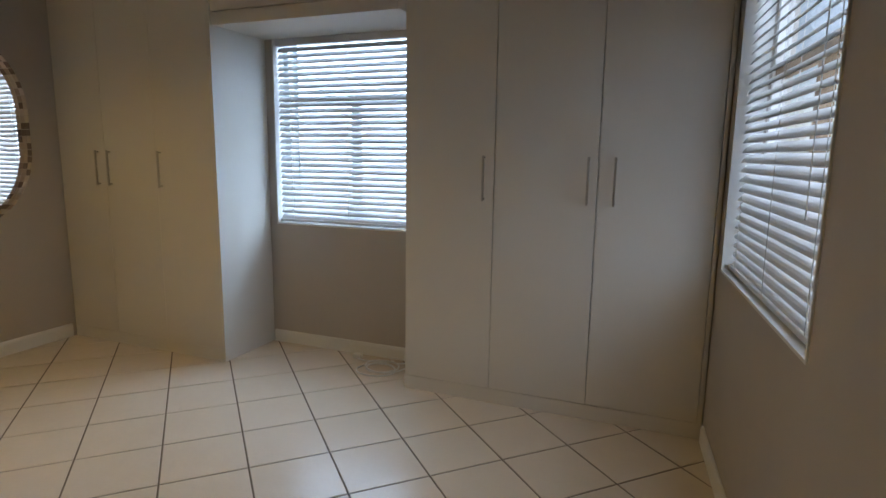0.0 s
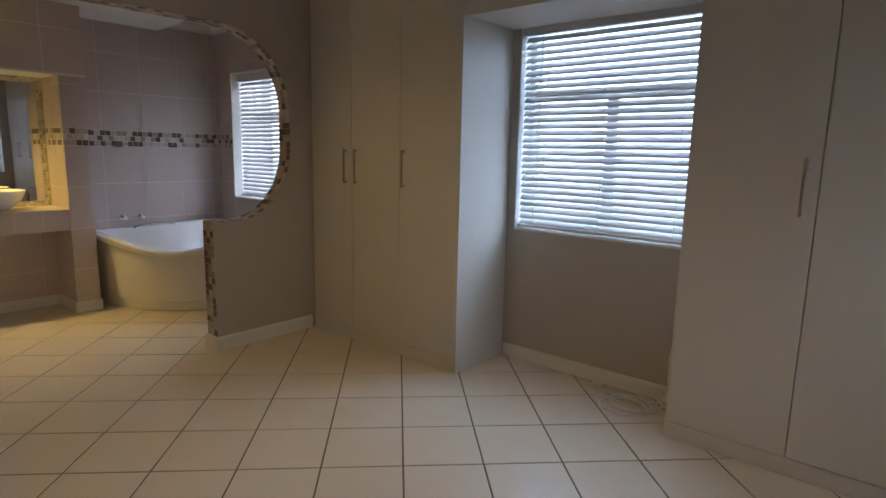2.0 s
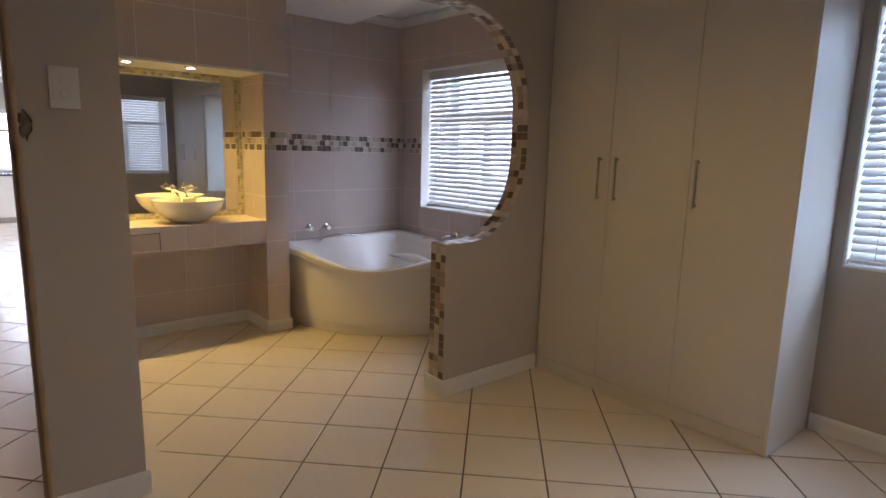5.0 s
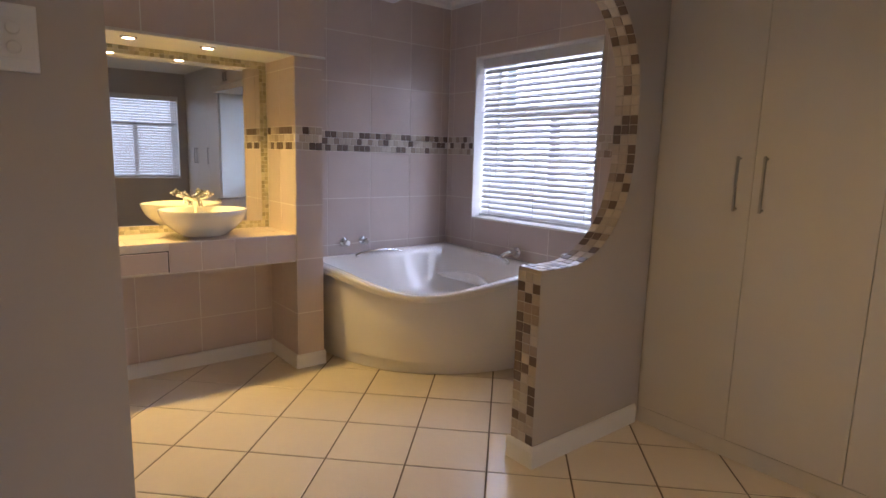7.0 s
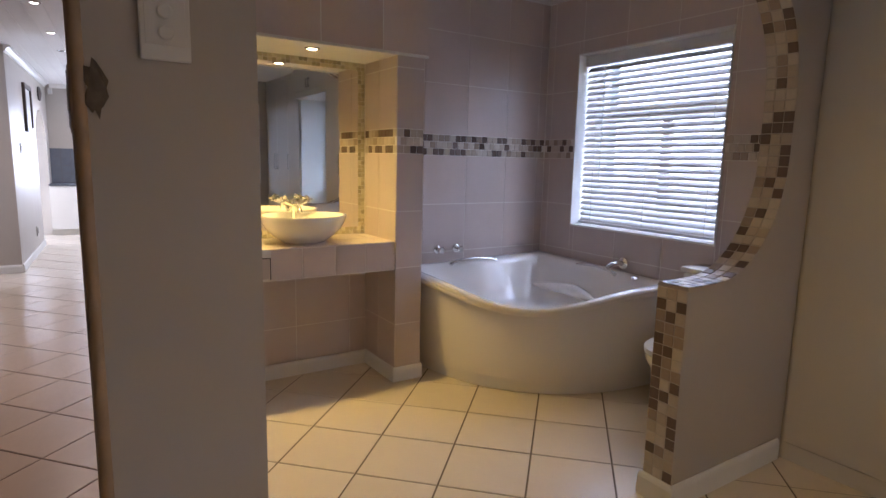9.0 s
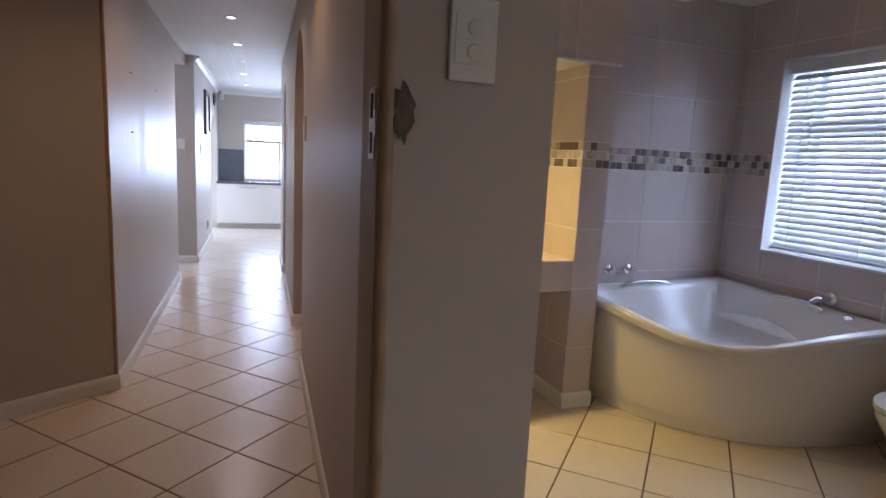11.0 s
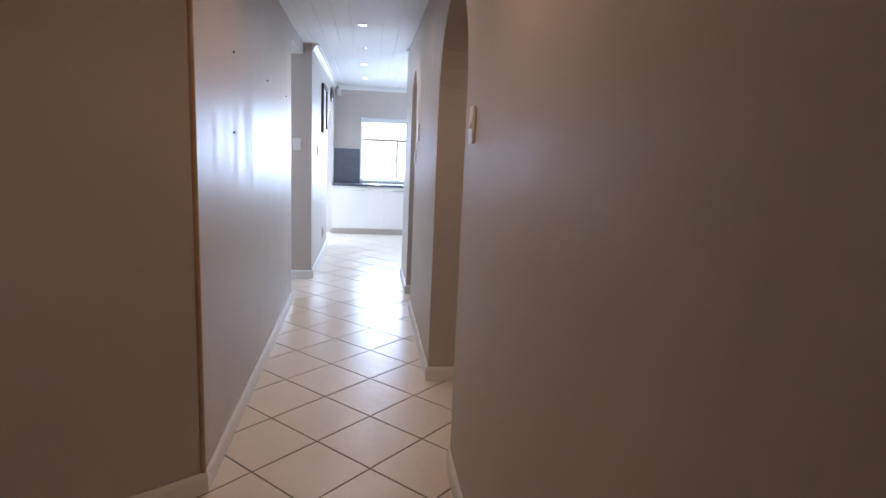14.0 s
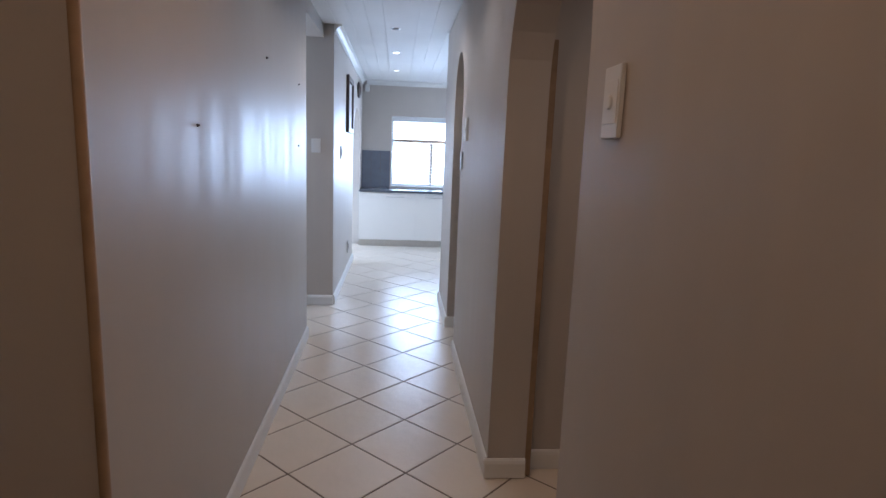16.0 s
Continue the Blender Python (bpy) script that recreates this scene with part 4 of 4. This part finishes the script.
def downlight(x, y, z, bulb, label):
    d = thing("downlight", label, "downlight", (x, y, z), "recessed downlights")
    part("bezel", add_lathe(bmesh.new(), [(0.030, -0.004), (0.034, -0.007), (0.042, -0.006), (0.045, -0.001), (0.045, 0.0)], (x, y, z - 0.0005), 28), CHROME, d, smooth=True)
    part("bulb", add_lathe(bmesh.new(), [(0.004, -0.0105), (0.02, -0.010), (0.029, -0.0075), (0.029, -0.006)], (x, y, z - 0.0008), 24), bulb, d, smooth=True)
    return d


for lx, ly in VANITY_LIGHTS:
    downlight(lx, ly, 2.06, BULB_WARM, "glowing warm downlight over the vanity")
for lx, on in HALL_LIGHTS:
    hall(downlight(lx, -0.53, HALL_CEIL, BULB if on else BULB_OFF, "lit downlight in the hall ceiling" if on else "unlit downlight in the hall ceiling"))
for lx, ly in BATH_LIGHTS:
    downlight(lx, ly, CEIL, BULB_WARM, "glowing warm downlight in the bathroom ceiling")
# fitting for the added fill lamp, out of view
hall(downlight(-7.95, 0.85, HALL_CEIL, BULB, "unseen fill lamp added in the room off the hall"))

for lx, ly in ROOM_LIGHTS:
    downlight(lx, ly, CEIL, BULB_WARM, "glowing warm downlight in the bedroom ceiling")

# toilet beside the bath
toilet = thing("toilet", "white ceramic close-coupled toilet with closed seat", "toilet", (-5.14, 2.9, 0))
bm = bmesh.new()
rings = []
for z, w, l, off in ((0.0, 0.11, 0.20, 0.04), (0.05, 0.105, 0.20, 0.04), (0.18, 0.10, 0.19, 0.03), (0.28, 0.15, 0.24, 0.0), (0.36, 0.182, 0.27, -0.02), (0.395, 0.185, 0.275, -0.02)):
    rings.append([bm.verts.new((-5.14 + w * math.cos(2 * math.pi * i / 32), 2.87 + off + l * math.sin(2 * math.pi * i / 32), z)) for i in range(32)])
for r, q in zip(rings, rings[1:]):
    for i in range(32):
        bm.faces.new((r[i], r[(i + 1) % 32], q[(i + 1) % 32], q[i]))
bm.faces.new(rings[-1])
part("bowl", bm, CERAMIC, toilet, smooth=True)
part("seat", add_lathe(bmesh.new(), [(0.19, 0.396), (0.198, 0.402), (0.198, 0.425), (0.185, 0.434), (0.05, 0.437)], (-5.14, 2.855, 0), 40, 1.0, 1.42), PLASTIC, toilet, smooth=True)
cist = part("cistern", boxes((-5.35, 3.06, 0.40, -4.93, B_NORTH - 0.004, 0.80), bevel=0.02), CERAMIC, toilet, smooth=True)
part("cistern_lid", boxes((-5.36, 3.045, 0.80, -4.92, B_NORTH - 0.003, 0.835), bevel=0.012), CERAMIC, toilet, smooth=True)
part("flush_button", add_lathe(bmesh.new(), [(0.02, 0.0), (0.02, 0.008), (0.015, 0.01)], (-5.14, 3.15, 0.8345), 20), CHROME, cist, smooth=True)

# ---- hall and kitchen ----
for i, (x, z) in enumerate(((-8.02, 1.57), (-9.12, 1.95), (-10.17, 1.935), (-8.04, 1.97), (-10.13, 1.52))):
    bm = add_lathe(bmesh.new(), [(0.006, 0.0), (0.006, 0.0025), (0.003, 0.009)], (0, 0, 0), 10)
    bm.transform(Matrix.Translation((x, HALL_L + 0.0006 + 0.0158 * (x + 10.54), z)) @ Matrix.Rotation(radians(-90), 4, "X"))
    hall(solid("wall_plug", bm, DARK, "old dark wall plug in the hall wall", "wall plug", group="wall plugs"))
picture = thing("framed_picture", "dark-framed picture hanging on the hall wall", "picture", (-13.15, KIT_L, 2.02))
part("frame", boxes((-13.5, KIT_L + 0.001, 1.70, -13.44, KIT_L + 0.035, 2.34), (-12.86, KIT_L + 0.001, 1.70, -12.80, KIT_L + 0.035, 2.34), (-13.44, KIT_L + 0.001, 1.70, -12.86, KIT_L + 0.035, 1.76), (-13.44, KIT_L + 0.001, 2.28, -12.86, KIT_L + 0.035, 2.34), bevel=0.003), DARK_WOOD, picture)
part("print", boxes((-13.44, KIT_L + 0.001, 1.76, -12.86, KIT_L + 0.012, 2.28)), PAPER, picture)
clock = thing("wall_ornament", "small dark wall ornament above the kitchen arch", "ornament", (-14.6, KIT_L, 2.35))
bm = add_lathe(bmesh.new(), [(0.02, 0.0), (0.10, 0.004), (0.12, 0.02), (0.10, 0.035), (0.03, 0.05)], (0, 0, 0), 24)
bm.transform(Matrix.Translation((-14.6, KIT_L + 0.001, 2.35)) @ Matrix.Rotation(radians(-90), 4, "X"))
part("body", bm, DARK_WOOD, clock, smooth=True)
sensor = thing("motion_detector", "small white corner alarm detector under the ceiling", "alarm detector", (KIT_BACK, -1.0, 2.50))
part("housing", boxes((KIT_BACK + 0.001, -1.04, 2.44, KIT_BACK + 0.05, -0.97, 2.545), bevel=0.008), PLASTIC, sensor)
part("lens", boxes((KIT_BACK + 0.0495, -1.03, 2.455, KIT_BACK + 0.056, -0.98, 2.50), bevel=0.003), CORD, sensor)
for nm, x, z, w, h in (("intercom", -12.23, 1.47, 0.09, 0.14), ("wall_socket", -13.1, 0.32, 0.10, 0.14)):
    o = thing(nm, "small grey plate on the hall wall", nm.replace("_", " "), (x, KIT_L, z))
    part("plate", boxes((x - w / 2, KIT_L + 0.0005, z - h / 2, x + w / 2, KIT_L + 0.014, z + h / 2), bevel=0.003), STEEL, o)
    part("panel", boxes((x - w / 4, KIT_L + 0.0135, z - h / 4, x + w / 4, KIT_L + 0.017, z + h / 4), bevel=0.001), DARK, o)
    hall(o)
dk = thing("door_latch_plate", "dark latch plate beside the second arch", "latch plate", (-10.15, HALL_R, 1.46))
part("plate", boxes((-10.18, HALL_R - 0.012, 1.40, -10.12, HALL_R - 0.0005, 1.52), bevel=0.003), STEEL, dk)

# inner doors seen in the two arches
for x0, x1, y, lab in ((-10.865, -10.255, 0.10, "white door standing in the second hall arch"),):
    d = thing("door", lab, "door", ((x0 + x1) / 2, y, 0))
    part("leaf", boxes((-10.90, 0.18, 0.008, -10.862, 0.90, 2.05), bevel=0.003), WHITE_PAINT, d)
    for z in (0.28, 1.78):
        part("hinge", add_tube(bmesh.new(), [(-10.855, 0.172, z - 0.05), (-10.855, 0.172, z + 0.05)], 0.008, 10), STEEL, d, smooth=True)
    hall(d)
hall(structure("door_frame", boxes((-8.55, 0.146, 0, -8.525, 0.19, 2.0), bevel=0.004), WOOD, "worn brown timber door frame in the arch", "door frame"))


def base_cabinet(y0, y1, front, handle):
    c = thing("kitchen_cabinet", "white kitchen base cabinet with a bar handle", "cabinet", (front, (y0 + y1) / 2, 0), "kitchen base cabinets")
    part("body", boxes((KIT_BACK + 0.002, y0, 0.10, front - 0.021, y1, 0.856)), MELAMINE, c)
    part("kickboard", boxes((KIT_BACK + 0.05, y0, 0.001, front - 0.012, y1, 0.0995)), STEEL, c, "grey recessed kickboard")
    d = part("door", boxes((front - 0.02, y0 + 0.002, 0.105, front, y1 - 0.002, 0.85), bevel=0.002), MELAMINE, c)
    m = handle
    bm = add_tube(bmesh.new(), [(front + 0.025, m - 0.14, 0.79), (front + 0.025, m + 0.14, 0.79)], 0.006, 10)
    for yy in (m - 0.12, m + 0.12):
        add_tube(bm, [(front - 0.0005, yy, 0.79), (front + 0.025, yy, 0.79)], 0.005, 8)
    part("handle", bm, STEEL, d, smooth=True)
    return c


for y0, y1, hy in ((-1.08, -0.193, -0.51), (-0.193, 0.69, 0.10), (0.69, 1.5, 1.1), (1.5, 2.295, 1.9)):
    hall(base_cabinet(y0, y1, -15.12, hy))
hall(solid("worktop", boxes((KIT_BACK + 0.001, -1.081, 0.857, -15.095, 2.298, 0.892), bevel=0.004), GRANITE, "dark stone kitchen worktop on white cabinets", "worktop"))
splash = structure("splashback", boxes((KIT_BACK + 0.0005, -1.08, 0.8925, KIT_BACK + 0.004, -0.615, 1.50)), GROUT, "dark tiled splashback beside the kitchen window", "splashback")
for i in range(3):
    for j in range(4):
        part("splash_tile", boxes((KIT_BACK + 0.004, -1.078 + i * 0.155, 0.894 + j * 0.152, KIT_BACK + 0.011, -1.078 + i * 0.155 + 0.151, 0.894 + j * 0.152 + 0.150)), SPLASH, splash)

for o in (picture, clock, sensor, dk, splash):
    hall(o)

# ---- outside ----
structure("ground", boxes((-400, -400, -0.35, 400, 400, -0.15)), PAVING, "plain paved ground around the house", "ground")

# ---- floor: diagonal square tiles with brown grout ----
floor = structure("floor", boxes((KIT_BACK - 0.6, -3.65, -0.12, 0.95, N_WALL + 0.22, -0.004)), GROUT, "cream ceramic floor tiles laid diagonally with brown grout", "floor")
P, S = 0.39, 0.39 * math.sqrt(0.5)
bm = bmesh.new()
h, b = P / 2 - 0.0043, 0.002
v = []
for z, i in ((-0.004, 0.0), (-0.0012, 0.0), (0.0, b)):
    v.append([bm.verts.new((sx * (h - i), sy * (h - i), z)) for sx, sy in ((-1, -1), (1, -1), (1, 1), (-1, 1))])
for lo, hi in zip(v, v[1:]):
    for i in range(4):
        bm.faces.new((lo[i], lo[(i + 1) % 4], hi[(i + 1) % 4], hi[i]))
bm.faces.new(v[-1])
tile_mesh = mesh_of("floor_tile", bm, FLOOR_TILE)
rooms = [(-4.85, 0.6, S_WALL, 3.42), (-7.0, -4.85, 0.2, 3.3), (-11.65, -4.6, -1.3, 0.1), (-7.15, -4.85, -1.75, -1.3), (-6.8, -4.85, -2.2, -1.75), (-6.4, -4.85, -2.63, -2.0), (-8.7, -7.2, 0.1, 1.5), (-11.0, -10.1, 0.1, 1.2), (-11.6, -10.5, -2.4, -1.3), (-15.3, -11.65, -1.2, 2.2), (-15.5, -12.8, -3.4, -1.2)]
far = bmesh.new()
turn45 = Matrix.Rotation(radians(45), 4, "Z")
# the tiling of bedroom and bathroom, and that of the hall a hair below it
GRIDS = {"rooms": Matrix(), "hall": Matrix.Translation((0, 0, -0.0015)) @ HALL_TURN}
ROOMS = {"rooms": rooms[:2], "hall": rooms[2:]}
for i, j, room in itertools.product(range(-40, 44), range(-40, 44), ("rooms", "hall")):
    x, y = -6.63 + S * (i + j + 1), 0.975 + S * (j - i)
    grid = GRIDS[room]
    w = grid @ Vector((x, y, 0))
    if w.x > 0.09 + 0.0857 * (3.03 - w.y) + 0.2 or not any(r[0] - 0.2 < x < r[1] + 0.2 and r[2] - 0.16 < y < r[3] + 0.16 for r in ROOMS[room]):
        continue
    if room == "hall" and w.x > -4.45 or room == "rooms" and w.x < -4.8 and w.y < 0.38:
        continue
    tilt = Matrix.Rotation(radians(random.uniform(-0.06, 0.06)), 4, "X") @ Matrix.Rotation(radians(random.uniform(-0.06, 0.06)), 4, "Y")
    m = grid @ Matrix.Translation((x, y, random.uniform(-0.0003, 0.0003))) @ turn45 @ tilt
    if x > -10.6 and y > -1.9 and not (x < -4.9 and y < -1.5) and not (x < -7.1 and y > 0.3):
        o = new("floor_tile", tile_mesh)
        o.parent = floor
        o.matrix_basis = m
    else:
        piece = bmesh.new()
        piece.from_mesh(tile_mesh)
        piece.transform(m)
        tmp = bpy.data.meshes.new("tmp")
        piece.to_mesh(tmp)
        piece.free()
        far.from_mesh(tmp)
        bpy.data.meshes.remove(tmp)
rest = part("far_floor_tiles", far, FLOOR_TILE, floor)
rest["kind"] = "stuff"
